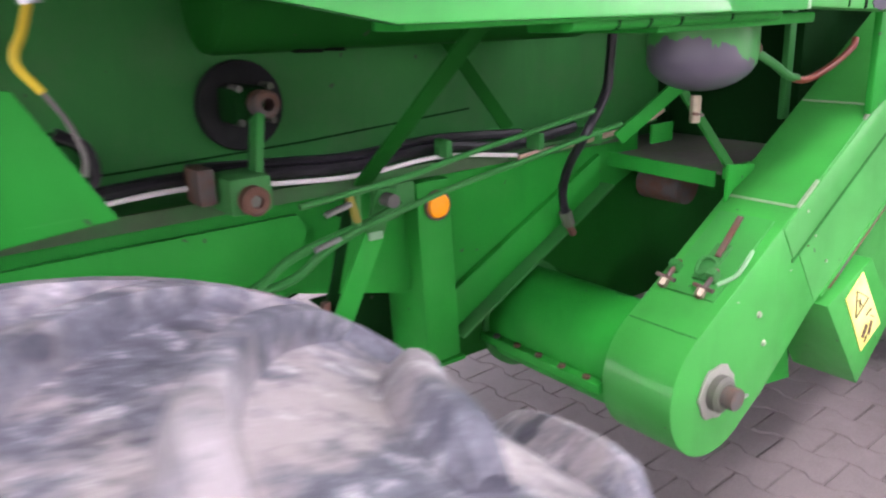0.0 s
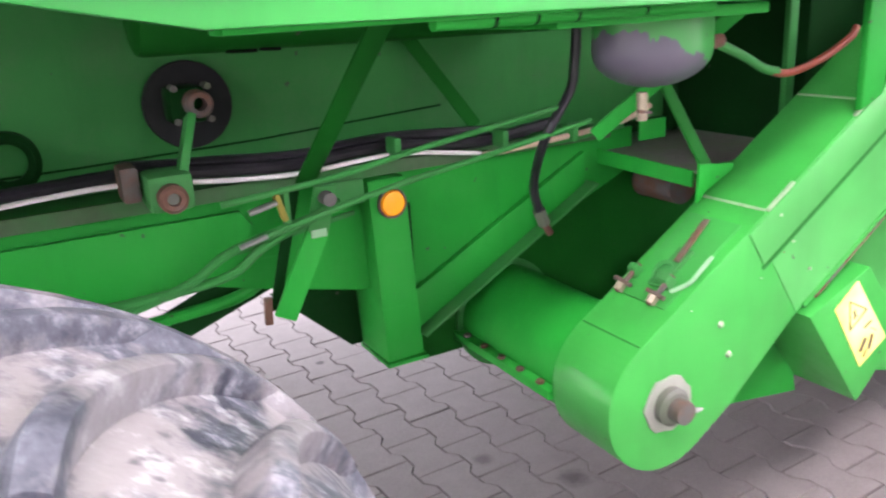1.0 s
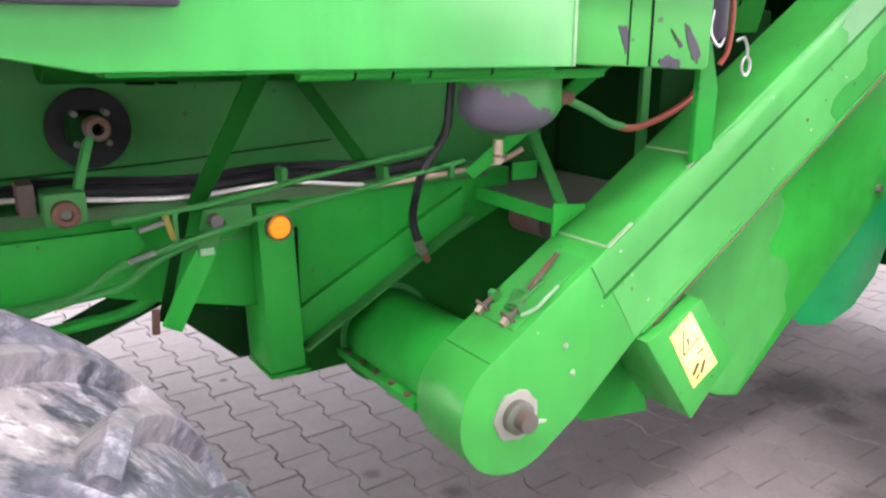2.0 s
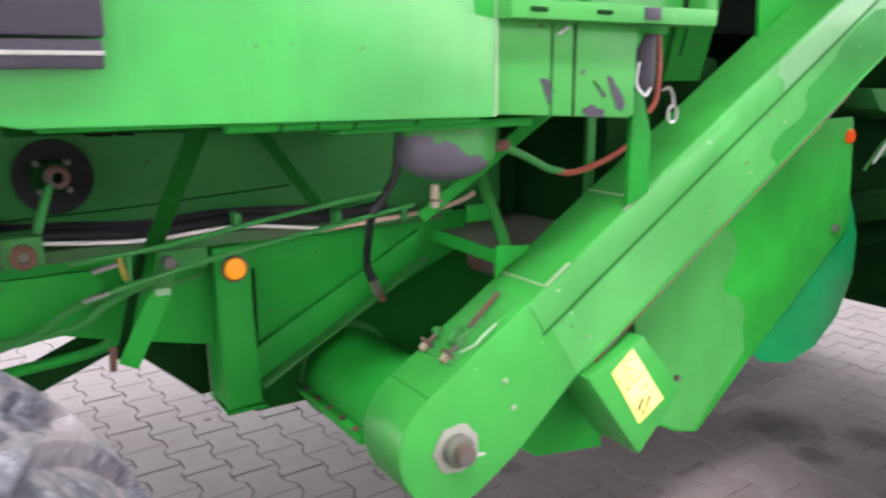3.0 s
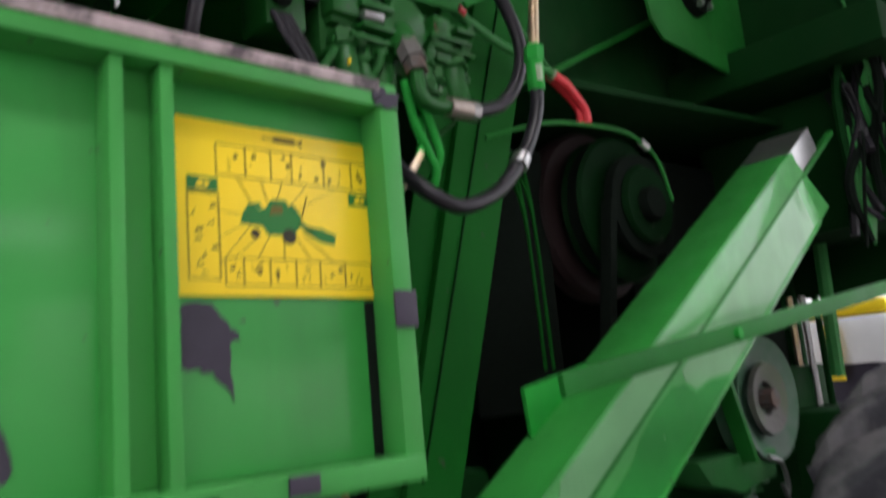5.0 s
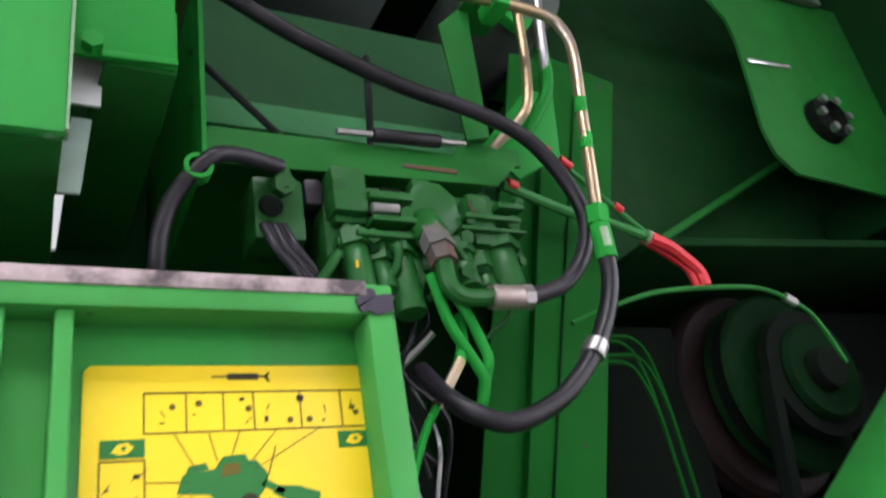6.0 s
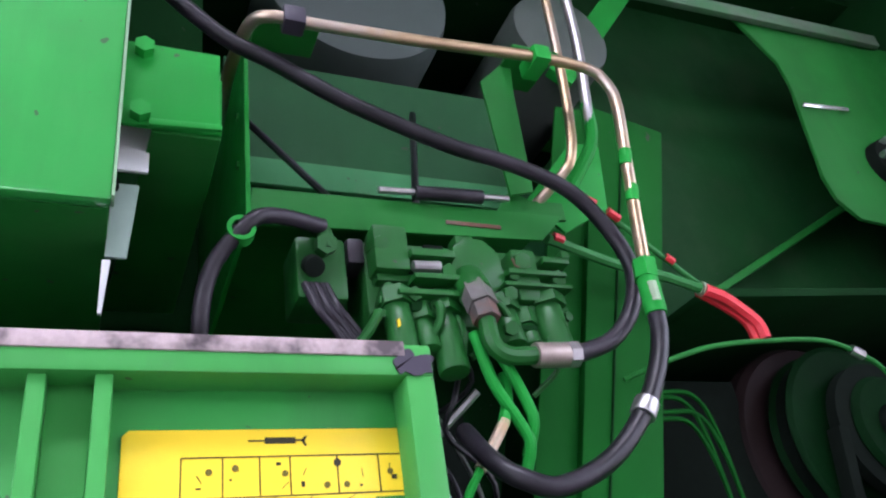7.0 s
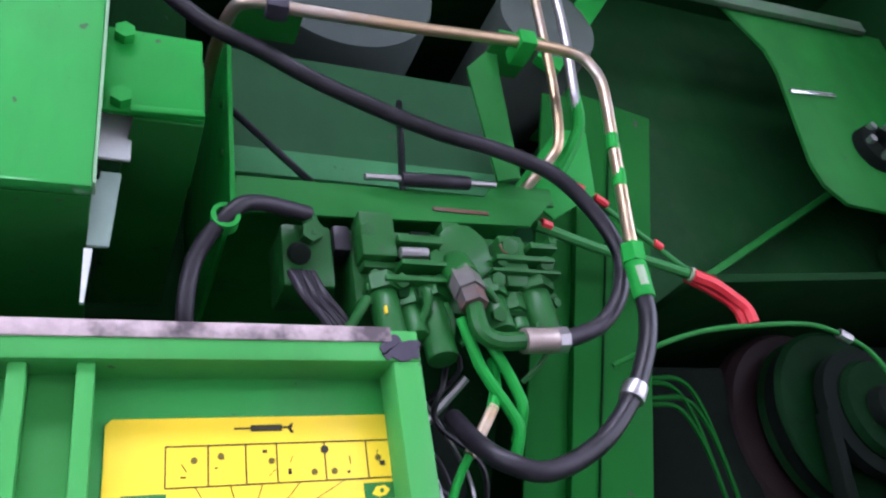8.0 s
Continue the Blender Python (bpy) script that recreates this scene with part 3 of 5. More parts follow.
part("hatch_stud", bm_cyl((0.655, 0.512, 1.413), (0.655, 0.498, 1.413), 0.008, n=12, bevel=0.002), m_steel, grille)

door = part("service_door", bm_box(1.433, 1.914, 0.545, 0.556, 1.48, 1.975, 0.002), m_chip, combine, "recessed green service door with ribs and a yellow service chart")
part("bottom_rail", bm_box(1.428, 1.936, 0.497, 0.545, 1.468, 1.500, 0.004), m_worn, door)
part("top_rail", bm_box(1.40, 1.936, 0.497, 0.60, 1.956, 1.992, 0.004), m_worn, door)
part("top_rail_wear", bm_box(1.40, 1.905, 0.4945, 0.58, 1.977, 1.9945, 0.002), plain("rubbed_bare_edge", (0.50, 0.40, 0.40), 0.6, 0.1, 0.5, 110, 0.3, (0.07, 0.055, 0.06)), door)
part("end_post", bm_box(1.904, 1.936, 0.498, 0.545, 1.498, 1.958, 0.004), m_worn, door)
part("hinge_plate", bm_box(1.735, 1.775, 0.4935, 0.498, 1.474, 1.497, 0.001), m_scraped, door)
part("hinge_plate", bm_box(1.902, 1.938, 0.4935, 0.498, 1.66, 1.708, 0.001), m_scraped, door)
for x in (1.551, 1.606):
    part("rib", bm_box(x, x + 0.016, 0.505, 0.546, 1.498, 1.957, 0.003), m_worn, door)
part("rib_web", bm_box(1.567, 1.606, 0.534, 0.546, 1.498, 1.957, 0.002), m_worn, door)
for x in (1.468, 1.617):
    part("rail_slot", bm_box(x, x + 0.036, 0.4945, 0.498, 1.480, 1.488, 0.001), m_dark_shade, door)
# Black strip painted as the shadow beside the end post.
part("door_shadow", bm_box(1.890, 1.904, 0.5435, 0.546, 1.50, 1.70, 0), m_void, door)


def scrape(name, pts, y, parent, material=m_scraped, t=0.0015):
    """A patch of bare metal with an irregular outline."""
    rnd = random.Random(len(pts) * 31 + int(pts[0][0] * 1000))
    out = []
    for i, (x, z) in enumerate(pts):
        x2, z2 = pts[(i + 1) % len(pts)]
        for s in range(4):
            k = s / 4
            out.append((x + (x2 - x) * k + rnd.uniform(-1, 1) * 0.0025, z + (z2 - z) * k + rnd.uniform(-1, 1) * 0.0025))
    return part(name, bm_prism(out, y - t, y, 0), material, parent)


scrape("paint_scrape", [(1.637, 1.694), (1.675, 1.697), (1.700, 1.668), (1.712, 1.651), (1.694, 1.652), (1.701, 1.583), (1.672, 1.618), (1.640, 1.624)], 0.545, door)
scrape("paint_scrape", [(1.438, 1.618), (1.452, 1.600), (1.474, 1.535), (1.462, 1.525), (1.440, 1.565)], 0.545, door)

scrape("corner_scrape", [(1.890, 1.972), (1.907, 1.986), (1.920, 1.976), (1.936, 1.979), (1.935, 1.959), (1.906, 1.957), (1.892, 1.961)], 0.4965, door)
# service chart
chart = part("service_chart", bm_prism([(1.639, 1.704), (1.911, 1.704), (1.916, 1.709), (1.916, 1.909), (1.911, 1.915), (1.639, 1.915), (1.633, 1.909), (1.633, 1.710)], 0.541, 0.5448, 0.001), m_yellow, combine, "yellow service chart with black boxes and a green machine outline")
CY = 0.5402


def cxz(x, z):
    """Drawing units to the chart's place."""
    return 1.633 + (x - 1.633) * 1.058, 1.704 + (z - 1.704) * 1.045


def ink(name, x0, x1, z0, z1, material=m_ink):
    (x0, z0), (x1, z1) = cxz(x0, z0), cxz(x1, z1)
    part(name, bm_box(x0, x1, CY, CY + 0.001, z0, z1, 0), material, chart)


def dot(x, z, r=0.0032, material=None):
    x, z = cxz(x, z)
    part("chart_dot", bm_cyl((x, CY + 0.0005, z), (x, CY - 0.0004, z), r, n=10), material or m_olive, chart)


def hair(x0, z0, x1, z1, w=0.0008):
    (x0, z0), (x1, z1) = cxz(x0, z0), cxz(x1, z1)
    part("chart_line", bm_bar((x0, CY + 0.0002, z0), (x1, CY + 0.0002, z1), 0.0006, w, up=(0, 1, 0), bevel=0), m_ink, chart)


def ink_row(xs, z0, z1):
    w = 0.0011
    ink("chart_line", xs[0], xs[-1], z1 - w, z1)
    ink("chart_line", xs[0], xs[-1], z0, z0 + w)
    for x in xs:
        ink("chart_line", x - w / 2, x + w / 2, z0 + w, z1 - w)


m_olive = plain("olive_ink", (0.14, 0.11, 0.01), 0.5, 0, 0.3, 200, 0.0)
rnd = random.Random(7)
TOP = (1.683, 1.719, 1.752, 1.780, 1.825, 1.866, 1.894)
LOW = (1.690, 1.712, 1.745, 1.779, 1.812, 1.848, 1.888)
ink_row(TOP, 1.842, 1.880)
ink_row(LOW, 1.716, 1.748)
ink_row((1.648, 1.684), 1.722, 1.820)
for x, z in ((1.707, 1.866), (1.730, 1.869), (1.775, 1.863), (1.814, 1.851), (1.833, 1.851), (1.877, 1.862)):
    dot(x, z)
dot(1.825, 1.872, 0.004, m_ink)
for xs, z0, z1 in ((TOP, 1.842, 1.880), (LOW, 1.716, 1.748)):
    for a, e in zip(xs, xs[1:]):
        for k in range(1 if xs is TOP else 3):
            x, z = rnd.uniform(a + 0.005, e - 0.007), rnd.uniform(z0 + 0.005, z1 - 0.008)
            ink("chart_mark", x, x + rnd.uniform(0.002, 0.006), z, z + rnd.uniform(0.001, 0.006))
        x, z = rnd.uniform(a + 0.006, e - 0.008), rnd.uniform(z0 + 0.006, z1 - 0.01)
        hair(x, z, x + rnd.uniform(-0.005, 0.008), z + rnd.uniform(0.004, 0.010))
for k in range(9):
    x, z = rnd.uniform(1.652, 1.676), 1.728 + k * 0.0095
    ink("chart_mark", x, x + rnd.uniform(0.003, 0.008), z, z + rnd.uniform(0.001, 0.004))
    hair(x - 0.002, z - 0.002, x + rnd.uniform(0.002, 0.012), z + rnd.uniform(0.003, 0.008))
# grease gun symbol
ink("chart_symbol", 1.757, 1.786, 1.8915, 1.8975)
ink("chart_symbol", 1.742, 1.757, 1.8938, 1.8952)
ink("chart_symbol", 1.786, 1.795, 1.8938, 1.8955)
part("chart_symbol", bm_prism([cxz(*p) for p in ((1.791, 1.8945), (1.795, 1.8985), (1.797, 1.8985), (1.7945, 1.893), (1.797, 1.8895), (1.795, 1.889))], CY, CY + 0.001, 0), m_ink, chart)
# green outline of the machine with thin leader lines
def drawn(pts, material=m_decalgreen, lift=0.0):
    part("chart_drawing", bm_prism([cxz(1.765 + (x - 1.760) * 1.25, 1.796 + (z - 1.796) * 1.22) for x, z in pts], CY - lift, CY + 0.001 - lift, 0), material, chart)


drawn([(1.716, 1.790), (1.738, 1.788), (1.744, 1.780), (1.768, 1.780), (1.776, 1.788), (1.780, 1.800), (1.772, 1.811), (1.766, 1.811), (1.764, 1.816), (1.748, 1.815), (1.742, 1.806), (1.720, 1.803)])
drawn([(1.722, 1.803), (1.738, 1.806), (1.736, 1.811), (1.724, 1.809)])
drawn([(1.782, 1.786), (1.800, 1.776), (1.816, 1.774), (1.818, 1.784), (1.802, 1.790), (1.788, 1.791)])
drawn([(1.774, 1.792), (1.790, 1.784), (1.792, 1.788), (1.778, 1.797)])
drawn([(1.746, 1.800), (1.760, 1.802), (1.759, 1.810), (1.748, 1.809)], m_olive, 0.0006)
for x, z, r in ((1.728, 1.777, 0.006), (1.772, 1.776, 0.010)):
    dot(x, z, r, m_ink)
hair(1.790, 1.800, 1.798, 1.826, 0.0022)
for x0, z0, x1, z1 in ((1.728, 1.806, 1.708, 1.842), (1.745, 1.815, 1.738, 1.842), (1.756, 1.815, 1.766, 1.842), (1.772, 1.810, 1.800, 1.842), (1.778, 1.806, 1.842, 1.842), (1.735, 1.776, 1.702, 1.748), (1.748, 1.778, 1.730, 1.748), (1.765, 1.776, 1.764, 1.748), (1.776, 1.784, 1.800, 1.748), (1.790, 1.780, 1.832, 1.748), (1.722, 1.798, 1.684, 1.800), (1.722, 1.792, 1.684, 1.770), (1.724, 1.788, 1.684, 1.740)):
    hair(x0, z0, x1, z1)
for x0, x1, m in ((1.648, 1.684, 0.0), (1.860, 1.892, 0.0)):
    ink("chart_picture", x0, x1, 1.822, 1.838, m_decalgreen)
    xm = (x0 + x1) / 2
    part("chart_badge", bm_prism([cxz(*p) for p in ((xm - 0.009, 1.827), (xm - 0.004, 1.834), (xm + 0.004, 1.835), (xm + 0.009, 1.831), (xm + 0.005, 1.826), (xm - 0.002, 1.8245))], CY - 0.0006, CY, 0), m_yellow, chart)
    bx, bz = cxz(xm + 0.001, 1.830)
    part("chart_badge", bm_cyl((bx, CY - 0.0012, bz), (bx, CY - 0.0006, bz), 0.0022, n=10), m_decalgreen, chart)

# tool box below the door
low = part("lower_locker", bm_prism([(1.434, 1.309), (1.755, 1.293), (1.768, 1.300), (1.770, 1.470), (1.434, 1.470)], 0.545, 0.60, 0.006), m_worn, combine, "dented green locker below the service door")
part("locker_seam", bm_box(1.607, 1.611, 0.5425, 0.546, 1.302, 1.468, 0), m_void, low)
part("locker_seam", bm_box(1.5545, 1.557, 0.543, 0.546, 1.306, 1.468, 0), m_dark_shade, low)
part("latch", bm_bar((1.566, 0.54, 1.447), (1.586, 0.535, 1.461), 0.006, 0.006), m_steel, low)
scrape("paint_scrape", [(1.694, 1.375), (1.708, 1.372), (1.742, 1.320), (1.735, 1.306), (1.716, 1.318)], 0.545, low)
scrape("paint_scrape", [(1.53, 1.368), (1.55, 1.372), (1.557, 1.33), (1.548, 1.325)], 0.545, low)
scrape("paint_scrape", [(1.63, 1.312), (1.655, 1.320), (1.69, 1.308), (1.685, 1.299), (1.635, 1.301)], 0.545, low)
scrape("paint_scrape", [(1.655, 1.365), (1.69, 1.34), (1.685, 1.332)], 0.545, low)

# filter, strut and wire hooks beside the locker
part("filter_can", bm_cyl((1.838, 0.60, 1.345), (1.838, 0.60, 1.455), 0.028, n=24, bevel=0.005), m_scraped, combine, "dark grey filter canister")
part("red_pipe", bm_tube([(1.868, 0.59, 1.47), (1.875, 0.585, 1.40), (1.865, 0.58, 1.33), (1.85, 0.585, 1.30)], 0.0055, 8, 6), m_redhose, combine)
part("filter_base", bm_box(1.79, 1.89, 0.58, 0.63, 1.455, 1.475, 0.004), m_green, combine)
part("corner_gusset", bm_prism([(1.772, 1.47), (1.83, 1.47), (1.775, 1.39)], 0.575, 0.582), m_green, combine)
part("strut", bm_prism([(1.845, 1.34), (1.868, 1.36), (1.905, 1.25), (1.905, 1.125), (1.845, 1.10)], 0.625, 0.640, 0.003), m_green, combine, "upright green strut welded to the elevator")
hook = part("wire_hook", bm_tube([(1.850, 0.55, 1.345), (1.862, 0.545, 1.350), (1.875, 0.545, 1.335), (1.878, 0.545, 1.315)], 0.003, 6, 6), m_steel, combine, "bare wire retaining hook")
ring = [(1.876 + 0.013 * math.cos(a), 0.545, 1.298 + 0.017 * math.sin(a)) for a in (2 * math.pi * k / 12 + 1.5 for k in range(13))]
part("hook_ring", bm_tube(ring, 0.003, 6, 3), m_steel, hook)
part("hook_wire", bm_tube([(1.80, 0.57, 1.40), (1.79, 0.565, 1.36), (1.81, 0.56, 1.335), (1.83, 0.565, 1.35)], 0.003, 6, 6), m_steel, hook)

# ---- elevator ----
EX, EZ, ER, ANG = 1.410, 0.655, 0.130, radians(32.9)
EL = 0.103
EY0, EY1 = 0.635, 0.79


def elev(u, w):
    """Along the leg u, across it w (up is positive), as (x, z)."""
    return EX + u * math.cos(ANG) - w * math.sin(ANG), EZ + u * math.sin(ANG) + w * math.cos(ANG)


arc = [(ER * math.cos(a), ER * math.sin(a)) for a in (math.pi / 2 + math.pi * k / 28 for k in range(29))]
elevator = part("elevator", bm_prism([elev(*p) for p in arc] + [elev(0.10, -ER), elev(0.30, -EL), elev(2.66, -EL), elev(2.55, ER)], EY0, EY1, 0.005), m_elev, combine, "bright green grain elevator leg with reflections painted on its face")


def on_leg(name, u0, u1, w0, w1, y0, y1, material, label="", bevel=0.002):
    return part(name, bm_prism([elev(u0, w0), elev(u1, w0), elev(u1, w1), elev(u0, w1)], y0, y1, bevel), material, elevator, label)


# Flat strip whose darker colour gives the groove its shade.
on_leg("face_groove", 0.285, 2.56, 0.041, 0.0495, EY0 - 0.0015, EY0 + 0.002, m_shaded, bevel=0.0)
# Face sheets coloured pale to imitate reflected sky.
on_leg("face_step", 0.29, 2.56, 0.0505, 0.126, EY0 - 0.003, EY0 + 0.002, m_pale_reflection)
on_leg("face_sheet", 0.31, 2.56, -EL + 0.008, 0.040, EY0 - 0.0012, EY0 + 0.002, m_pale_reflection, "pale green face sheet, lightened for reflected sky", 0.0)
on_leg("lower_flange", 0.33, 2.56, -EL - 0.002, -EL + 0.007, EY0 - 0.004, EY0 + 0.002, m_elev)
on_leg("head_plate", 2.551, 2.74, 0.052, 0.128, EY0 + 0.002, EY1, m_steel, "bare bright metal head plate")
on_leg("head_rail", 2.561, 2.90, 0.034, 0.0495, EY0 - 0.001, EY0 + 0.02, m_shaded)
on_leg("flange_gap", 0.36, 1.4, -EL - 0.006, -EL - 0.0025, EY0 - 0.006, EY0 + 0.002, m_rust)
m_weld = plain("pale_weld_edge", (0.30, 0.40, 0.25), 0.45, 0.2, 0.4, 90)
on_leg("weld", 0.345, 0.42, ER - 0.002, ER + 0.004, EY0 - 0.003, EY0 + 0.004, m_weld)
on_leg("weld", 0.60, 0.645, ER - 0.002, ER + 0.003, EY0 - 0.003, EY0 + 0.004, m_weld)
on_leg("joint_strip", 0.342, 0.348, ER - 0.001, ER + 0.002, EY0 + 0.005, EY1 - 0.005, m_weld)
on_leg("joint_strip", 0.642, 0.647, ER - 0.001, ER + 0.002, EY0 + 0.005, EY1 - 0.005, m_weld)
on_leg("boot_band", 0.008, 0.011, ER - 0.001, ER + 0.001, EY0 + 0.004, EY1 - 0.004, m_shaded)
on_leg("cover_plate", 0.09, 0.30, ER - 0.001, ER + 0.004, EY0 + 0.02, EY1 - 0.02, m_chip)
# Pale strips on the leg imitate bright reflections by colour alone.
m_leg_glare = paint("leg_glare_green", (0.17, 0.42, 0.18), 0.45, 0.10, coat=0.45, gloss=0.08, spec=0.25)
part("glare_strip", bm_prism([elev(*p) for p in ((1.17, 0.053), (1.66, 0.053), (1.63, 0.080), (1.655, 0.100), (1.62, 0.124), (1.19, 0.124), (1.165, 0.100), (1.18, 0.078))], EY0 - 0.0040, EY0 - 0.0028, 0.0), m_leg_glare, elevator, "pale strip painted in place of a sky reflection")
part("glare_strip", bm_prism([elev(*p) for p in ((1.66, -0.030), (1.72, -0.046), (1.80, -0.088), (2.50, -0.088), (2.50, 0.038), (1.74, 0.038), (1.64, 0.030), (1.635, 0.005))], EY0 - 0.0020, EY0 - 0.0010, 0.0), m_leg_glare, elevator, "pale strip painted in place of a sky reflection")
# Scalloped dark reflection, drawn as a patch of darker colour.
PATCH = [(1.07, -0.094), (1.06, -0.062), (1.08, -0.040), (1.13, -0.034), (1.175, -0.044), (1.215, -0.044), (1.235, -0.030), (1.236, -0.008), (1.262, 0.005), (1.33, 0.008), (1.38, 0.012), (1.42, 0.026), (1.50, 0.034), (1.58, 0.030), (1.625, 0.008), (1.65, -0.034), (1.715, -0.050), (1.79, -0.094)]
part("dark_reflection_patch", bm_prism([elev(*p) for p in PATCH], EY0 - 0.0020, EY0 - 0.0008, 0.0), paint("dark_reflection_green", (0.018, 0.27, 0.036), 0.45, 0.04, coat=0.0, spec=0.2), elevator, "darker green patch painted in place of a dark reflection")
# latch with rusty wing bolts on the cover
def on_top(u, y, rise):
    """A point above the upper face of the leg."""
    x, z = elev(u, ER + rise)
    return x, y, z


latch = part("cover_latch", bm_prism([elev(0.125, ER + 0.003), elev(0.215, ER + 0.003), elev(0.215, ER + 0.011), elev(0.125, ER + 0.011)], 0.690, 0.722, 0.002), m_dusty, combine, "green cover latch with rusty wing bolts")
for y in (0.764, 0.683):
    part("latch_bolt", bm_cyl(on_top(0.085, y, 0.010), on_top(0.150, y - 0.004, 0.016), 0.0050, n=8), m_rust, latch)
    part("latch_cross", bm_cyl(on_top(0.104, y - 0.021, 0.013), on_top(0.108, y + 0.021, 0.015), 0.0042, n=8), m_rust, latch)
    part("latch_nut", bm_cyl(on_top(0.088, y, 0.009), on_top(0.102, y, 0.012), 0.0095, n=6), m_tarnish, latch)
    part("latch_lug", bm_prism([elev(0.125, ER + 0.003), elev(0.150, ER + 0.003), elev(0.145, ER + 0.024), elev(0.132, ER + 0.024)], y - 0.009, y + 0.009, 0.002), m_dusty, latch)
part("latch_lever", bm_bar(on_top(0.180, 0.699, 0.014), on_top(0.280, 0.709, 0.020), 0.013, 0.005), m_rust, latch)
part("latch_ring", bm_tube([on_top(0.152 + 0.021 * math.cos(a), 0.706 + 0.017 * math.sin(a), 0.015 + 0.004 * math.sin(2 * a)) for a in (k * math.pi / 6 for k in range(13))], 0.0038, 6, 2), m_dusty, latch)
part("latch_clip", bm_tube([on_top(0.125, 0.668, 0.006), on_top(0.150, 0.646, 0.010), on_top(0.172, 0.640, 0.016), on_top(0.215, 0.650, 0.008)], 0.0040, 6, 5), m_weld_pale, latch)
# shaft
sp = (1.408, EY0, 0.651)
plate = part("shaft_plate", bm_prism([(sp[0] + r * math.cos(a), sp[2] + r * math.sin(a)) for a, r in ((2 * math.pi * k / 18, 0.052 + 0.003 * math.sin(k * 2.3)) for k in range(18))], EY0 - 0.004, EY0 + 0.001, 0.001), plain("bare_scuffed_plate", (0.42, 0.38, 0.36), 0.5, 0.4, 0.5, 30, 0.3, (0.28, 0.30, 0.25)), combine, "scuffed bare metal bearing plate")
part("shaft_collar", bm_lathe([(0.02, 0.0), (0.034, 0.0), (0.034, -0.015), (0.028, -0.02), (0.02, -0.02)], 28, (sp[0], EY0 - 0.003, sp[2])), m_grime, plate)
part("shaft_stub", bm_cyl((sp[0], EY0, sp[2]), (sp[0], EY0 - 0.046, sp[2]), 0.021, n=24, bevel=0.003), m_rust, plate)
part("grease_nipple", bm_cyl((sp[0] + 0.02, EY0 - 0.036, sp[2] - 0.004), (sp[0] + 0.045, EY0 - 0.036, sp[2] - 0.008), 0.006, 0.003, 8), m_steel, plate)
for u, w in ((0.145, -0.035), (0.16, 0.03)):
    x, z = elev(u, w)
    part("rivet", bm_cyl((x, EY0, z), (x, EY0 - 0.005, z), 0.007, 0.004, 10), m_weld, elevator)

rnd = random.Random(5)
for k in range(16):
    u, w = rnd.uniform(0.1, 1.7), rnd.choice((-0.11, 0.108, 0.03, -0.05, -0.02)) + rnd.uniform(-0.006, 0.006)
    r = rnd.uniform(0.0015, 0.004)
    x, z = elev(u, w)
    part("paint_chip", bm_prism([(x + r * rnd.uniform(0.6, 1.3) * math.cos(a), z + r * rnd.uniform(0.5, 1.2) * math.sin(a)) for a in (0, 1.1, 2.2, 3.2, 4.3, 5.3)], EY0 - 0.0042, EY0 - 0.002, 0), m_weld if k % 3 else m_rust, elevator)
# cross auger tube with its bolted seam
auger = part("auger_tube", bm_cyl((1.405, 0.785, 0.66), (1.405, 1.74, 0.66), 0.110, n=48), m_green, combine, "green cross-auger tube")
part("auger_flange", bm_box(1.274, 1.298, 0.792, 1.14, 0.628, 0.646, 0.002), m_green, auger)
for k in range(5):
    part("flange_bolt", bm_cyl((1.283, 0.83 + 0.065 * k, 0.644), (1.283, 0.83 + 0.065 * k, 0.652), 0.008, n=6), m_rust, auger)
part("end_flange", bm_lathe([(0.10, 0.0), (0.124, 0.0), (0.124, 0.012), (0.10, 0.012)], 40, (1.405, 1.128, 0.66)), m_dusty, auger)

# guard, drive disc and sticker box
guard = part("drive_guard", bm_prism([(2.056, 0.9), (2.084, 0.491), (2.242, 0.408), (2.332, 0.383), (2.349, 0.392), (2.523, 0.54), (2.977, 0.897), (2.988, 0.934), (2.961, 1.235), (2.951, 1.249), (2.791, 1.245), (2.278, 0.912)], 0.80, 0.812, 0.003), m_guard, combine, "glossy bright green drive guard plate")
# Pale outline painted on the guard in place of a reflection.
part("pale_reflection_patch", bm_prism([(2.062, 0.86), (2.084, 0.5), (2.24, 0.418), (2.32, 0.392), (2.523, 0.596), (2.499, 0.653), (2.515, 0.702), (2.482, 0.753), (2.414, 0.781), (2.403, 0.81), (2.445, 0.865), (2.454, 0.913), (2.419, 0.96), (2.319, 0.955)], 0.7988, 0.8005, 0.0), m_pale_reflection, guard, "pale patch painted in place of a reflection")
part("reflector", bm_cyl((2.944, 0.80, 1.191), (2.944, 0.791, 1.191), 0.023, 0.019, 20, 0.002), m_orange, guard, "small orange reflector")
for x, z, r in ((2.912, 0.911, 0.013), (2.234, 0.568, 0.010)):
    part("guard_bolt", bm_cyl((x, 0.80, z), (x, 0.788, z), r, n=6), m_grime, guard)
part("drive_disc", bm_cyl((2.788, 0.83, 0.802), (2.788, 0.842, 0.802), 0.315, n=14, bevel=0.003), m_teal, combine, "blue-green drive disc behind the guard")
part("guard_box", bm_prism([(1.735, 0.735), (1.903, 0.511), (2.035, 0.640), (1.90, 0.80)], 0.612, 0.76, 0.004), m_elev, combine)
sticker = part("warning_sticker", bm_prism([(1.865, 0.778), (1.804, 0.733), (1.897, 0.591), (1.973, 0.636)], 0.6095, 0.6118, 0.0005), m_paleyellow, combine, "pale yellow warning sticker with black pictograms")


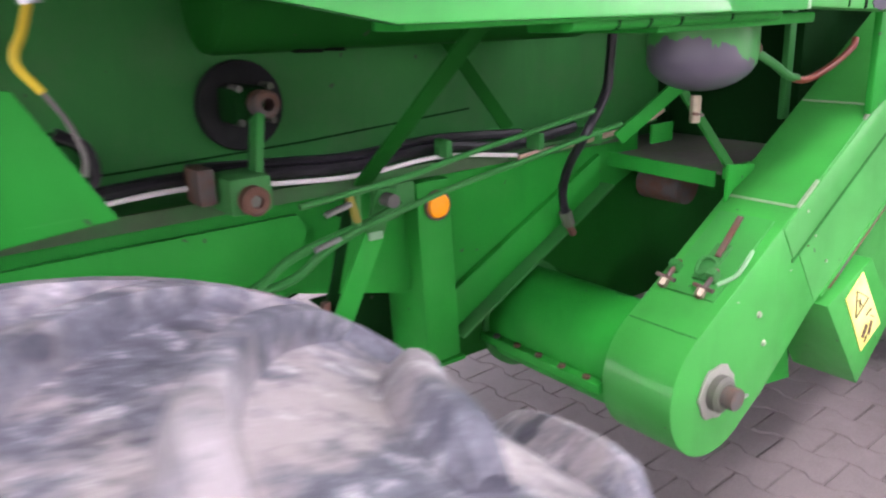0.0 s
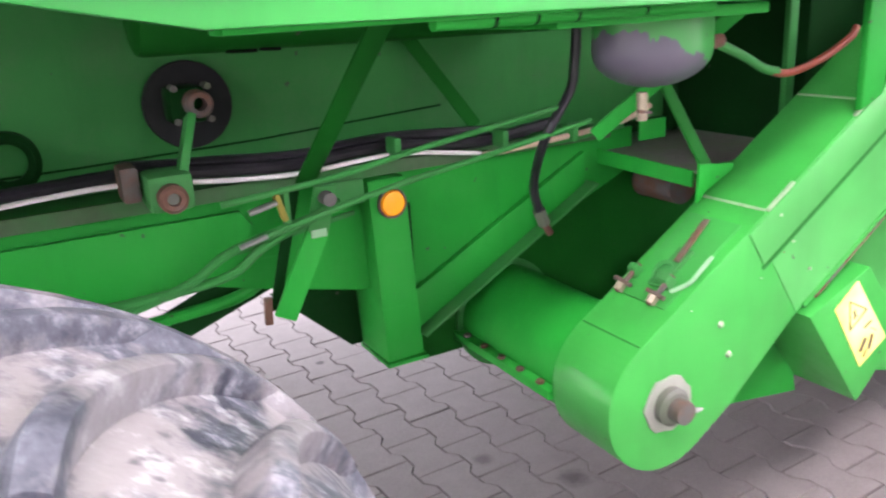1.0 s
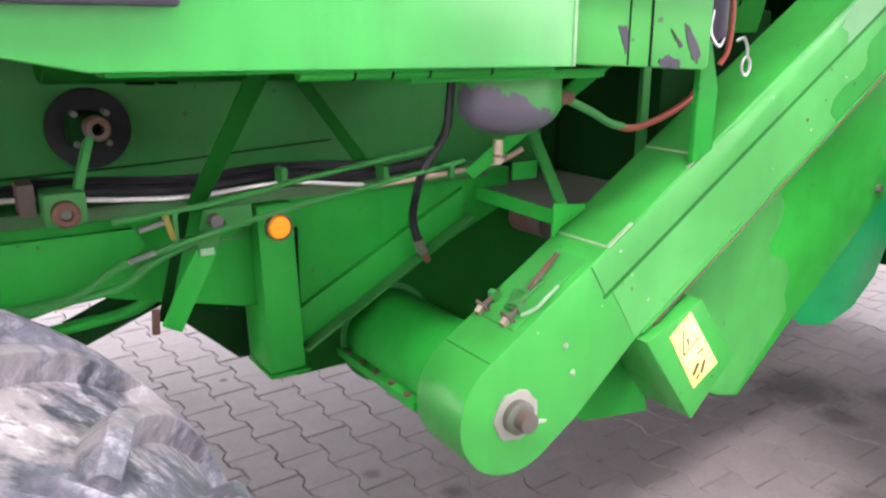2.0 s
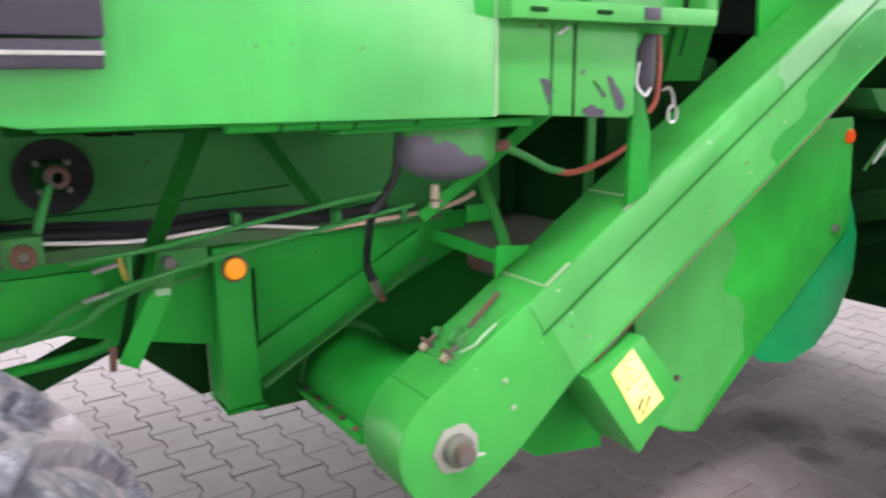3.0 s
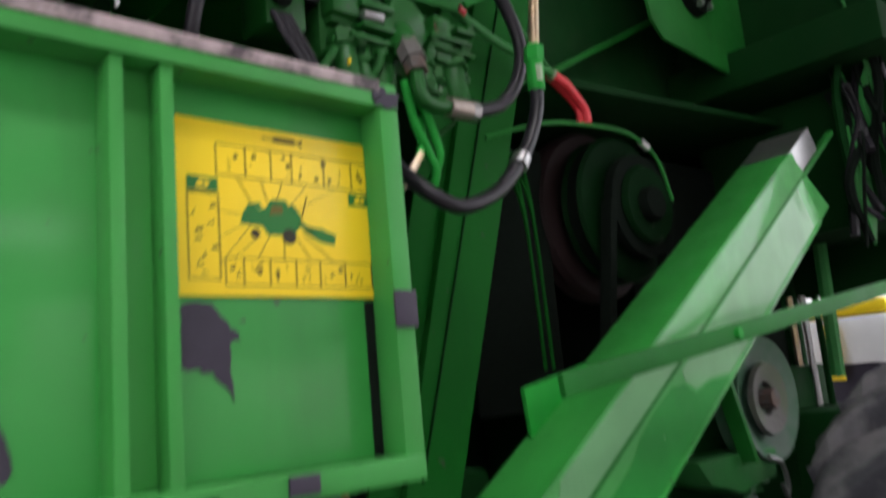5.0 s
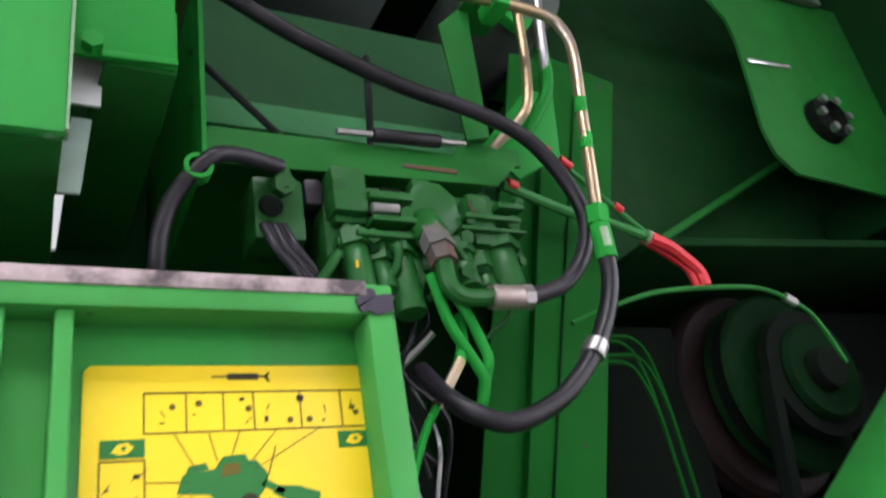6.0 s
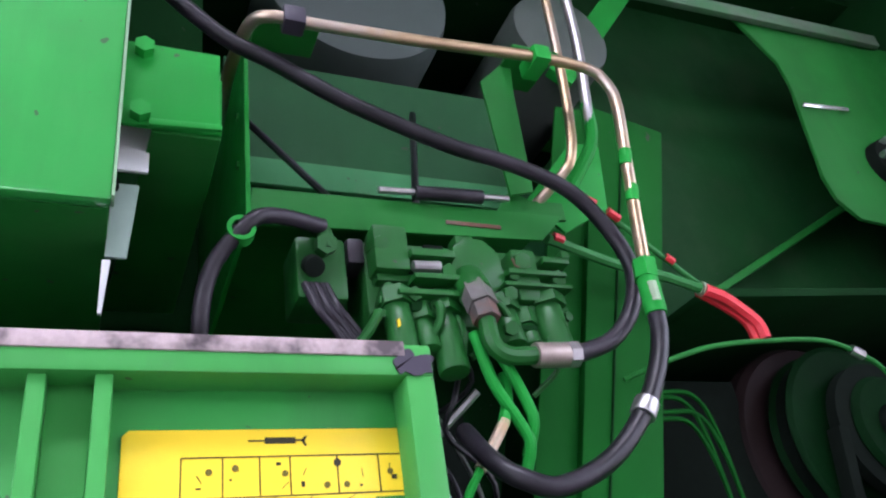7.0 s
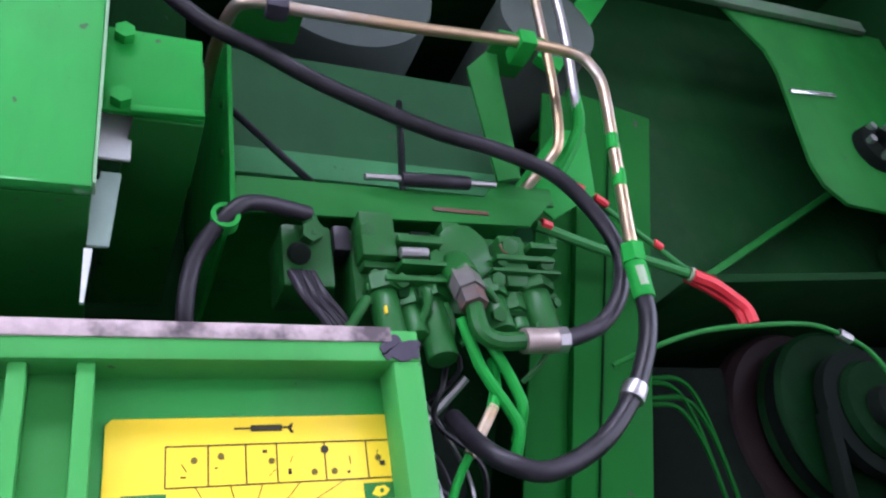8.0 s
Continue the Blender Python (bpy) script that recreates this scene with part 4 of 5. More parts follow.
def st(a, b):
    """Across (0..1) and down (0..1) the sticker."""
    tl, tr, bl = Vector((1.804, 0.733)), Vector((1.865, 0.778)), Vector((1.897, 0.591))
    return tl + (tr - tl) * a + (bl - tl) * b


def st_line(a0, b0, a1, b1, w=0.0022, material=m_ink):
    p, q = st(a0, b0), st(a1, b1)
    part("pictogram", bm_bar((p.x, 0.6085, p.y), (q.x, 0.6085, q.y), 0.0015, w, up=(0, 1, 0), bevel=0), material, sticker)


for l in ((0.15, 0.42, 0.9, 0.42), (0.9, 0.42, 0.5, 0.10), (0.5, 0.10, 0.15, 0.42), (0.45, 0.25, 0.55, 0.38), (0.55, 0.26, 0.42, 0.36)):
    st_line(*l)
for l in ((0.15, 0.80, 0.5, 0.72, 0.010, m_rust), (0.45, 0.90, 0.75, 0.78, 0.008, m_rust), (0.6, 0.60, 0.9, 0.62, 0.003, m_ink), (0.8, 0.70, 0.92, 0.80, 0.003, m_ink), (0.2, 0.92, 0.4, 0.88, 0.004, m_ink)):
    st_line(*l)
part("chute", bm_prism([(1.56, 0.64), (1.70, 0.505), (1.75, 0.468), (1.97, 0.436), (1.90, 0.70)], 0.80, 0.815, 0.003), m_green, combine)
part("elevator_foot", bm_prism([(1.60, 0.62), (1.72, 0.50), (1.98, 0.455), (2.02, 0.62), (1.9, 0.8)], 0.815, 1.0, 0.003), m_dark_shade, combine)

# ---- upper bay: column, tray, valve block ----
column = part("column", bm_prism([(2.125, 1.36), (2.255, 1.36), (2.69, 2.66), (2.52, 2.70)], 0.80, 0.84, 0.003), m_deep_shade, combine, "leaning green sheet column")
part("column_seam", bm_bar((2.175, 0.798, 1.42), (2.565, 0.798, 2.60), 0.004, 0.006, up=(0, 1, 0)), m_dark_shade, column)
part("column_flank", bm_prism([(2.055, 1.36), (2.125, 1.36), (2.52, 2.70), (2.44, 2.70)], 0.815, 0.822, 0.002), m_deep_shade, column)
part("column_side", bm_prism([(2.125, 1.36), (2.135, 1.36), (2.53, 2.70), (2.52, 2.70)], 0.84, 1.1, 0.002), m_dark_shade, column)

tray = part("valve_tray", bm_prism([(1.768, 2.233), (2.22, 2.250), (2.27, 2.300), (1.78, 2.292)], 0.655, 0.662, 0.002), m_shaded, combine, "green sheet-metal tray above the valve block")
part("tray_floor", bm_slab([(1.778, 0.662), (2.235, 0.662), (2.235, 1.25), (1.778, 1.25)], 2.284, 2.291), m_shaded, tray)
part("tray_side", bm_box(1.770, 1.777, 0.652, 1.30, 2.236, 2.605, 0.002), m_green, tray)
for z in (2.45, 2.36):
    part("side_rivet", bm_cyl((1.772, 0.70, z), (1.766, 0.70, z), 0.006, n=8), m_shaded, tray)
part("tray_top_tab", bm_box(1.78, 1.875, 0.60, 0.66, 2.555, 2.562, 0.002), m_shaded, tray)
# Back plate's green is darkened for its shaded place.
part("tray_back", bm_box(1.79, 2.45, 0.98, 0.99, 2.30, 2.85, 0.002), paint("shaded_back_green", (0.010, 0.085, 0.022), 0.55, 0.2, (0.06, 0.075, 0.06), coat=0.0, spec=0.25), tray)
m_strip = paint("dusty_pale_green", (0.05, 0.24, 0.085), 0.6, 0.3, coat=0.0, spec=0.3)
part("tray_back_strip", bm_box(1.79, 2.40, 0.965, 0.978, 2.530, 2.590, 0.002), m_strip, tray)
part("tray_hook", bm_prism([(2.168, 2.562), (2.222, 2.618), (2.236, 2.612), (2.230, 2.560), (2.222, 2.338), (2.178, 2.326)], 0.650, 0.656, 0.002), m_shaded, tray)
part("tray_hook_tab", bm_slab([(2.215, 0.60), (2.305, 0.60), (2.295, 0.70), (2.215, 0.70)], 2.606, 2.612), m_shaded, tray)
part("tray_gusset", bm_prism([(2.15, 2.295), (2.284, 2.302), (2.284, 2.336), (2.222, 2.334), (2.190, 2.350)], 0.668, 0.675, 0.002), m_shaded, tray)
spring = part("gas_spring", bm_cyl((2.01, 0.64, 2.302), (2.12, 0.64, 2.308), 0.011, n=14, bevel=0.002), m_black, combine, "short black damper with steel eyes")
part("spring_rod", bm_cyl((1.955, 0.64, 2.300), (2.01, 0.64, 2.303), 0.005, n=8), m_steel, spring)
part("spring_rod", bm_cyl((2.12, 0.64, 2.308), (2.165, 0.64, 2.310), 0.005, n=8), m_steel, spring)
for p0, p1 in (((1.80, 0.96, 2.70), (1.98, 0.80, 2.34)), ((2.18, 0.96, 2.75), (2.08, 0.80, 2.36))):
    part("thin_stay", bm_tube([p0, p1], 0.007, 8, 2), m_black, combine)

m_oily = paint("oily_green_paint", (0.010, 0.105, 0.015), 0.38, 0.12, (0.02, 0.025, 0.012), coat=0.12, gloss=0.12, spec=0.22)
# valve block: body, spools, ports
valve = part("valve_block", bm_box(1.93, 2.24, 0.665, 0.76, 2.10, 2.23, 0.01), m_oily, combine, "green-painted hydraulic valve block with many fittings")
part("valve_cap", bm_box(1.835, 1.905, 0.66, 0.74, 2.13, 2.225, 0.008), m_oily, valve)
part("solenoid", bm_cyl((1.855, 0.66, 2.18), (1.855, 0.64, 2.165), 0.014, n=20, bevel=0.003), m_void, valve)
part("solenoid_nut", bm_cyl((1.872, 0.655, 2.205), (1.872, 0.635, 2.200), 0.015, n=6), m_oily, valve)
part("elbow", bm_tube([(1.86, 0.65, 2.235), (1.872, 0.645, 2.222), (1.874, 0.645, 2.195)], 0.011, 8, 4), m_oily, valve)
for x, r, z0, z1 in ((1.965, 0.020, 2.12, 2.04), (2.0, 0.016, 2.10, 2.05), (2.03, 0.021, 2.11, 2.02), (2.125, 0.019, 2.12, 2.06), (2.195, 0.024, 2.13, 2.045), (2.155, 0.015, 2.1, 2.06)):
    part("spool_cap", bm_cyl((x, 0.655, z0), (x, 0.640, z1), r, n=18, bevel=0.004), m_oily, valve)
    part("spool_nut", bm_cyl((x, 0.654, z0 + 0.02), (x, 0.650, z0 - 0.004), r * 1.25, n=6), m_oily, valve)
for x, z, r in ((1.945, 2.215, 0.013), (2.16, 2.205, 0.016), (2.215, 2.18, 0.014), (2.02, 2.18, 0.013), (1.985, 2.14, 0.012), (2.13, 2.15, 0.013)):
    part("port_boss", bm_cyl((x, 0.67, z), (x, 0.628, z - 0.012), r, r * 0.9, 6, 0.002), m_oily, valve)
part("bleed_screw", bm_cyl((1.985, 0.625, 2.168), (2.025, 0.625, 2.170), 0.008, n=10, bevel=0.002), m_steel, valve, "bright steel bleed screw")
part("port_nut", bm_cyl((2.068, 0.62, 2.135), (2.068, 0.605, 2.100), 0.022, n=6), m_grime, valve)
part("port_ring", bm_cyl((2.068, 0.607, 2.103), (2.068, 0.600, 2.078), 0.019, n=6), m_rust, valve)
part("valve_dome", bm_prism([(2.04, 2.15), (2.055, 2.215), (2.075, 2.232), (2.105, 2.232), (2.128, 2.21), (2.135, 2.165), (2.11, 2.14), (2.06, 2.135)], 0.635, 0.68, 0.012), m_oily, valve)
part("valve_neck", bm_cyl((2.072, 0.645, 2.165), (2.069, 0.618, 2.125), 0.024, n=20, bevel=0.004), m_oily, valve)
part("valve_tower", bm_box(1.935, 1.985, 0.63, 0.67, 2.165, 2.235, 0.005), m_oily, valve)
part("valve_tower", bm_box(2.145, 2.185, 0.632, 0.67, 2.13, 2.215, 0.005), m_oily, valve)
for x0, x1, z0, z1 in ((1.985, 2.05, 2.185, 2.197), (1.985, 2.06, 2.150, 2.158), (2.13, 2.225, 2.168, 2.176), (2.12, 2.23, 2.148, 2.154), (1.96, 2.05, 2.125, 2.133), (2.19, 2.235, 2.19, 2.20)):
    part("casting_flange", bm_box(x0, x1, 0.622, 0.668, z0, z1, 0.002), m_oily, valve)
for x0, x1, z0, z1 in ((1.99, 2.04, 2.16, 2.182), (1.99, 2.02, 2.10, 2.122), (2.14, 2.18, 2.10, 2.128), (2.02, 2.05, 2.20, 2.225)):
    part("casting_pocket", bm_box(x0, x1, 0.6575, 0.664, z0, z1, 0), m_void, valve)
for z in (2.10, 2.155, 2.12):
    part("casting_rib", bm_box(1.94, 2.05, 0.645, 0.668, z, z + 0.012, 0.003), m_oily, valve)
    part("casting_rib", bm_box(2.12, 2.23, 0.645, 0.668, z + 0.02, z + 0.03, 0.003), m_oily, valve)
scrape("paint_scrape", [(2.14, 2.195), (2.165, 2.205), (2.172, 2.19), (2.15, 2.18)], 0.632, valve, m_rust)
part("slot_scrape", bm_box(2.06, 2.15, 0.6525, 0.6548, 2.262, 2.268, 0), m_rust, tray)
part("yellow_tag", bm_box(1.954, 1.957, 0.625, 0.63, 2.078, 2.088, 0.0), m_yellow, valve)
part("socket_black", bm_box(1.905, 1.93, 0.655, 0.70, 2.185, 2.225, 0.006), m_black, valve)

rnd = random.Random(12)
for k in range(26):
    x, z = rnd.uniform(1.93, 2.24), rnd.uniform(2.06, 2.22)
    r = rnd.uniform(0.006, 0.013)
    y = rnd.uniform(0.628, 0.655)
    if k % 3 == 0:
        part("small_union", bm_cyl((x, y + 0.03, z), (x + rnd.uniform(-0.01, 0.01), y - 0.008, z - 0.006), r, n=6), m_oily, valve)
    elif k % 3 == 1:
        part("short_pipe", bm_tube([(x, y + 0.02, z), (x, y - 0.004, z - 0.004), (x + rnd.uniform(-0.03, 0.03), y, z - 0.03), (x + rnd.uniform(-0.04, 0.04), y + 0.02, z - 0.06)], r * 0.6, 8, 5), m_oily, valve)
    else:
        part("casting_lug", bm_box(x, x + rnd.uniform(0.012, 0.03), y, y + 0.03, z, z + rnd.uniform(0.008, 0.022), 0.003), m_oily if k % 2 else m_dark_shade, valve)
# corrugated hose looping over the tray's edge
loop = part("corrugated_hose", bm_tube([(1.735, 0.72, 2.0), (1.715, 0.66, 2.075), (1.725, 0.635, 2.15), (1.765, 0.615, 2.205), (1.80, 0.62, 2.225), (1.87, 0.64, 2.228)], 0.0105, 12, 14, ribs=0.06), m_black, combine, "black corrugated hose bent over the tray edge")
part("hose_clip", bm_lathe([(0.012, -0.010), (0.018, -0.010), (0.018, 0.010), (0.012, 0.010)], 20, (1.757, 0.62, 2.197)), m_green, loop)
for k in range(5):
    o = 0.007 * k
    part("wire_loom", bm_tube([(1.845 + o, 0.66, 2.15), (1.855 + o, 0.645 + 0.004 * (k % 2), 2.11), (1.885 + o, 0.65, 2.07), (1.92 + o, 0.66, 2.0)], 0.0055, 8, 6), m_black, combine)

# pressure hoses and steel pipes
hose_a = part("pressure_hose", bm_tube([(1.60, 0.62, 2.66), (1.668, 0.6, 2.565), (1.738, 0.6, 2.504), (1.801, 0.6, 2.475), (1.889, 0.6, 2.428), (1.979, 0.6, 2.392), (2.065, 0.6, 2.364), (2.156, 0.6, 2.346), (2.247, 0.6, 2.311), (2.301, 0.6, 2.248), (2.326, 0.6, 2.179), (2.306, 0.6, 2.111), (2.258, 0.6, 2.059), (2.191, 0.6, 2.034), (2.165, 0.6, 2.032)], 0.0122, 12, 8), m_black, combine, "thick black hydraulic hose with a steel ferrule")
part("ferrule", bm_cyl((2.178, 0.6, 2.033), (2.128, 0.6, 2.031), 0.017, n=18, bevel=0.002), plain("dull_steel_ferrule", (0.42, 0.35, 0.31), 0.4, 0.7, 0.4, 60), hose_a)
part("ferrule_nut", bm_cyl((2.192, 0.6, 2.034), (2.176, 0.6, 2.033), 0.0185, n=8), m_steel, hose_a)
part("hose_elbow", bm_tube([(2.13, 0.6, 2.031), (2.09, 0.6, 2.030), (2.070, 0.6, 2.045), (2.068, 0.602, 2.085)], 0.0125, 10, 8), m_oily, hose_a)
tube_a = part("steel_pipe", bm_tube([(1.752, 0.78, 2.50), (1.755, 0.68, 2.525), (1.768, 0.59, 2.530), (1.794, 0.56, 2.522), (1.843, 0.56, 2.522), (2.019, 0.56, 2.530), (2.227, 0.56, 2.545), (2.319, 0.56, 2.541), (2.350, 0.56, 2.520), (2.360, 0.56, 2.47), (2.340, 0.56, 2.33), (2.315, 0.56, 2.154), (2.312, 0.56, 2.12)], 0.0095, 12, 8), m_brass, combine, "yellow-zinc steel hydraulic pipe with sharp bends")
part("pipe_clip", bm_box(1.808, 1.840, 0.545, 0.575, 2.506, 2.538, 0.004), m_purple, tube_a)
part("pipe_clip", bm_box(2.215, 2.245, 0.545, 0.60, 2.53, 2.56, 0.004), m_green, tube_a)
for z in (2.27, 2.34):
    part("paint_band", bm_cyl((2.333 + (z - 2.29) * 0.13, 0.56, z), (2.340 + (z - 2.29) * 0.13, 0.56, z + 0.03), 0.0102, n=12), m_green, tube_a)
part("pipe_union", bm_cyl((2.316, 0.56, 2.165), (2.312, 0.56, 2.135), 0.018, n=6), m_green, tube_a)
part("pipe_union", bm_cyl((2.313, 0.56, 2.137), (2.311, 0.56, 2.08), 0.0155, n=14, bevel=0.002), m_green, tube_a)
part("union_scratch", bm_cyl((2.310, 0.553, 2.125), (2.3095, 0.553, 2.095), 0.0095, n=10), m_weld, tube_a)
hose_b = part("pressure_hose", bm_tube([(2.311, 0.56, 2.085), (2.306, 0.56, 2.05), (2.287, 0.56, 2.003), (2.248, 0.56, 1.944), (2.182, 0.56, 1.883), (2.103, 0.56, 1.851), (2.055, 0.57, 1.866), (2.037, 0.60, 1.898), (2.04, 0.66, 1.95)], 0.0125, 12, 8), m_black, combine, "thick black hydraulic hose hanging in a loop")
part("ferrule", bm_cyl((2.254, 0.56, 1.953), (2.240, 0.56, 1.934), 0.0165, n=18, bevel=0.002), m_steel, hose_b)
part("steel_pipe", bm_tube([(2.335, 0.62, 2.85), (2.329, 0.62, 2.788), (2.322, 0.62, 2.664), (2.308, 0.62, 2.497), (2.290, 0.62, 2.40), (2.275, 0.64, 2.37), (2.235, 0.68, 2.33)], 0.0085, 10, 8), m_brass, combine, "thin copper-coloured steel pipe")
part("steel_pipe", bm_tube([(2.383, 0.63, 2.88), (2.377, 0.62, 2.803), (2.370, 0.62, 2.662), (2.351, 0.62, 2.518), (2.35, 0.63, 2.45)], 0.0095, 10, 8), m_steel, combine, "thin bright steel pipe")
part("pipe_sleeve", bm_tube([(2.352, 0.622, 2.52), (2.345, 0.63, 2.44), (2.30, 0.66, 2.36)], 0.011, 10, 6), m_green, combine)
part("pipe_plate", bm_prism([(2.24, 2.36), (2.36, 2.50), (2.42, 2.50), (2.40, 2.36), (2.30, 2.30)], 0.70, 0.706, 0.002), m_green, combine)
for pts in ([(2.056, 0.62, 2.07), (2.064, 0.62, 2.03), (2.074, 0.62, 1.994), (2.100, 0.62, 1.945), (2.108, 0.62, 1.92), (2.102, 0.63, 1.89)], [(2.085, 0.63, 2.06), (2.100, 0.62, 2.015), (2.116, 0.62, 1.97), (2.118, 0.62, 1.945), (2.112, 0.64, 1.91)], [(2.10, 0.64, 2.02), (2.092, 0.63, 1.98), (2.075, 0.62, 1.945)]):
    part("small_pipe", bm_tube(pts, 0.0078, 10, 6), m_green, combine)
part("copper_end", bm_tube([(2.078, 0.62, 1.95), (2.058, 0.62, 1.922), (2.033, 0.62, 1.890)], 0.0075, 10, 4), m_brass, combine, "bare copper pipe end")
part("small_pipe", bm_tube([(2.035, 0.62, 1.893), (2.010, 0.62, 1.855), (1.985, 0.62, 1.80)], 0.0055, 8, 4), m_green, combine)
# tangle of cables between door and column
rnd = random.Random(7)
for k in range(14):
    x, z = rnd.uniform(1.95, 2.08), rnd.uniform(1.86, 2.02)
    pts = [(x + rnd.uniform(-0.05, 0.05), 0.70 + rnd.uniform(-0.03, 0.08), z + 0.10 - j * 0.07 + rnd.uniform(-0.02, 0.02)) for j in range(5)]
    part("cable", bm_tube(pts, rnd.choice((0.004, 0.006, 0.003)), 6, 6), rnd.choice((m_black, m_void, m_black, m_steel)), combine)
# Black sheet stands in for the shade of the recess.
part("recess_shade", bm_box(1.92, 2.14, 0.86, 0.90, 1.40, 2.05, 0.005), m_void, combine)

# sleeved wires
wires = part("sleeved_harness", bm_tube([(2.26, 0.70, 2.285), (2.415, 0.74, 2.273), (2.52, 0.75, 2.262), (2.602, 0.75, 2.240), (2.655, 0.75, 2.225)], 0.009, 8, 6), m_dusty, combine, "bundle of wires in red sleeves")
part("red_sleeve", bm_tube([(2.60, 0.745, 2.236), (2.64, 0.745, 2.222), (2.679, 0.75, 2.200), (2.704, 0.75, 2.175), (2.708, 0.75, 2.146)], 0.0125, 8, 6), m_redsleeve, wires)
part("red_sleeve", bm_tube([(2.60, 0.76, 2.242), (2.65, 0.76, 2.215), (2.69, 0.76, 2.185), (2.700, 0.76, 2.146)], 0.010, 8, 6), m_redsleeve, wires)
part("wire_tie", bm_cyl((2.597, 0.75, 2.242), (2.606, 0.75, 2.238), 0.014, n=14), m_weld, wires)
part("wire", bm_tube([(2.34, 0.70, 2.375), (2.42, 0.72, 2.355), (2.52, 0.74, 2.300), (2.60, 0.75, 2.248)], 0.0055, 8, 6), m_dusty, wires)
for p, q in (((2.35, 0.695, 2.372), (2.375, 0.70, 2.368)), ((2.405, 0.71, 2.362), (2.43, 0.715, 2.352)), ((2.27, 0.695, 2.287), (2.29, 0.70, 2.285)), ((2.53, 0.738, 2.296), (2.545, 0.74, 2.287))):
    part("red_mark", bm_tube([p, q], 0.0075, 8, 2), m_redsleeve, wires)
part("brake_line", bm_tube([(2.40, 0.78, 2.075), (2.473, 0.75, 2.097), (2.581, 0.75, 2.127), (2.705, 0.75, 2.142), (2.847, 0.75, 2.148), (2.93, 0.75, 2.125), (2.984, 0.75, 2.088), (3.04, 0.76, 2.0)], 0.0048, 8, 8), m_shaded, combine, "thin green brake line")
part("line_fitting", bm_cyl((2.915, 0.75, 2.132), (2.94, 0.75, 2.119), 0.010, n=8), m_steel, combine)

# hood end: bracket with bolts, inner frame and gaps
bracket = part("hood_bracket", bm_box(1.605, 1.725, 0.57, 0.578, 2.305, 2.44, 0.002), m_green, combine, "green bracket plate with two bolts")
for z in (2.425, 2.32):
    part("bracket_bolt", bm_cyl((1.63, 0.572, z), (1.63, 0.555, z), 0.013, n=6), m_green, bracket)
part("bracket_return", bm_slab([(1.645, 0.578), (1.727, 0.578), (1.718, 1.06), (1.606, 1.06)], 2.302, 2.308), m_shaded, bracket)
part("bracket_side", bm_box(1.722, 1.728, 0.574, 0.72, 2.308, 2.400, 0.002), m_green, bracket)
part("bracket_lip", bm_bar((1.640, 0.568, 2.307), (1.727, 0.568, 2.312), 0.01, 0.01), m_green, bracket)
# Pale colour stands in for light coming through the panel gap.
m_pale = plain("pale_gap_light", (0.72, 0.76, 0.74), 0.5, 0, 0.25, 15)
pale = part("gap_light_cover", bm_box(1.57, 1.646, 0.62, 0.626, 2.272, 2.345, 0.002), m_pale, combine, "pale plate standing in for light through the panel gap")
part("cover_flange", bm_prism([(1.606, 2.255), (1.637, 2.255), (1.628, 2.150), (1.604, 2.150)], 0.625, 0.631, 0.002), plain("dull_grey_green", (0.26, 0.36, 0.30), 0.5, 0, 0.3, 15), pale)
part("cover_knob", bm_cyl((1.606, 0.618, 2.243), (1.606, 0.606, 2.243), 0.008, n=10), m_void, pale)
part("gap_light_tip", bm_prism([(1.602, 2.143), (1.611, 2.143), (1.606, 2.075), (1.602, 2.075)], 0.62, 0.626, 0), m_pale, pale)
part("bay_wall", bm_box(1.44, 1.76, 1.08, 1.10, 1.4, 3.2, 0.003), m_dark_shade, combine)
part("bay_side", bm_box(1.44, 1.455, 0.60, 1.08, 1.5, 2.15, 0.002), m_dark_shade, combine)
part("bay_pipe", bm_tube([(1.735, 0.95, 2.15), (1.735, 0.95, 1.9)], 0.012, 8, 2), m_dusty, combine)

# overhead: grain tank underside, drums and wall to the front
# Ceiling and overhang added to darken what lies below.
part("overhead_light_blocker", bm_box(-1.3, 4.4, 0.95, 1.78, 3.55, 3.6, 0.01), m_dark_shade, combine)
part("flare_light_blocker", bm_prism([(1.7, 3.5), (4.5, 3.62), (4.5, 3.70), (1.7, 3.7)], 0.62, 0.95, 0.01), m_green, combine)
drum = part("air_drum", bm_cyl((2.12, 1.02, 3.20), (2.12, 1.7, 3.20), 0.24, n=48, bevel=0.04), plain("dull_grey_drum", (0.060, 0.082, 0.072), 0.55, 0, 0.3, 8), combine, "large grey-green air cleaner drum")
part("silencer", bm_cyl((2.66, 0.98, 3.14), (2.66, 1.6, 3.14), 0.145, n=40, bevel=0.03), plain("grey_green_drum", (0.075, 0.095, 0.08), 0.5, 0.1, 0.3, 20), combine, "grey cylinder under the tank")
# Tank side painted dark green, the overhang's shade included.
part("tank_side", bm_prism([(2.72, 2.30), (4.4, 2.42), (4.4, 3.6), (2.72, 3.6)], 1.16, 1.18, 0.004), paint("shaded_tank_green", (0.006, 0.055, 0.011), 0.6, 0.12, coat=0.0, spec=0.15), combine)
part("tank_underside", bm_prism([(2.72, 2.29), (4.4, 2.41), (4.4, 2.43), (2.72, 2.31)], 0.86, 1.74, 0.004), m_dark_shade, combine)
part("tank_lower_strip", bm_bar((2.86, 0.885, 3.248), (3.80, 0.885, 3.285), 0.045, 0.02, up=(0, 1, 0)), plain("rubbed_pale_strip", (0.11, 0.17, 0.11), 0.6, 0, 0.5, 40, 0.2, (0.05, 0.15, 0.06)), combine)
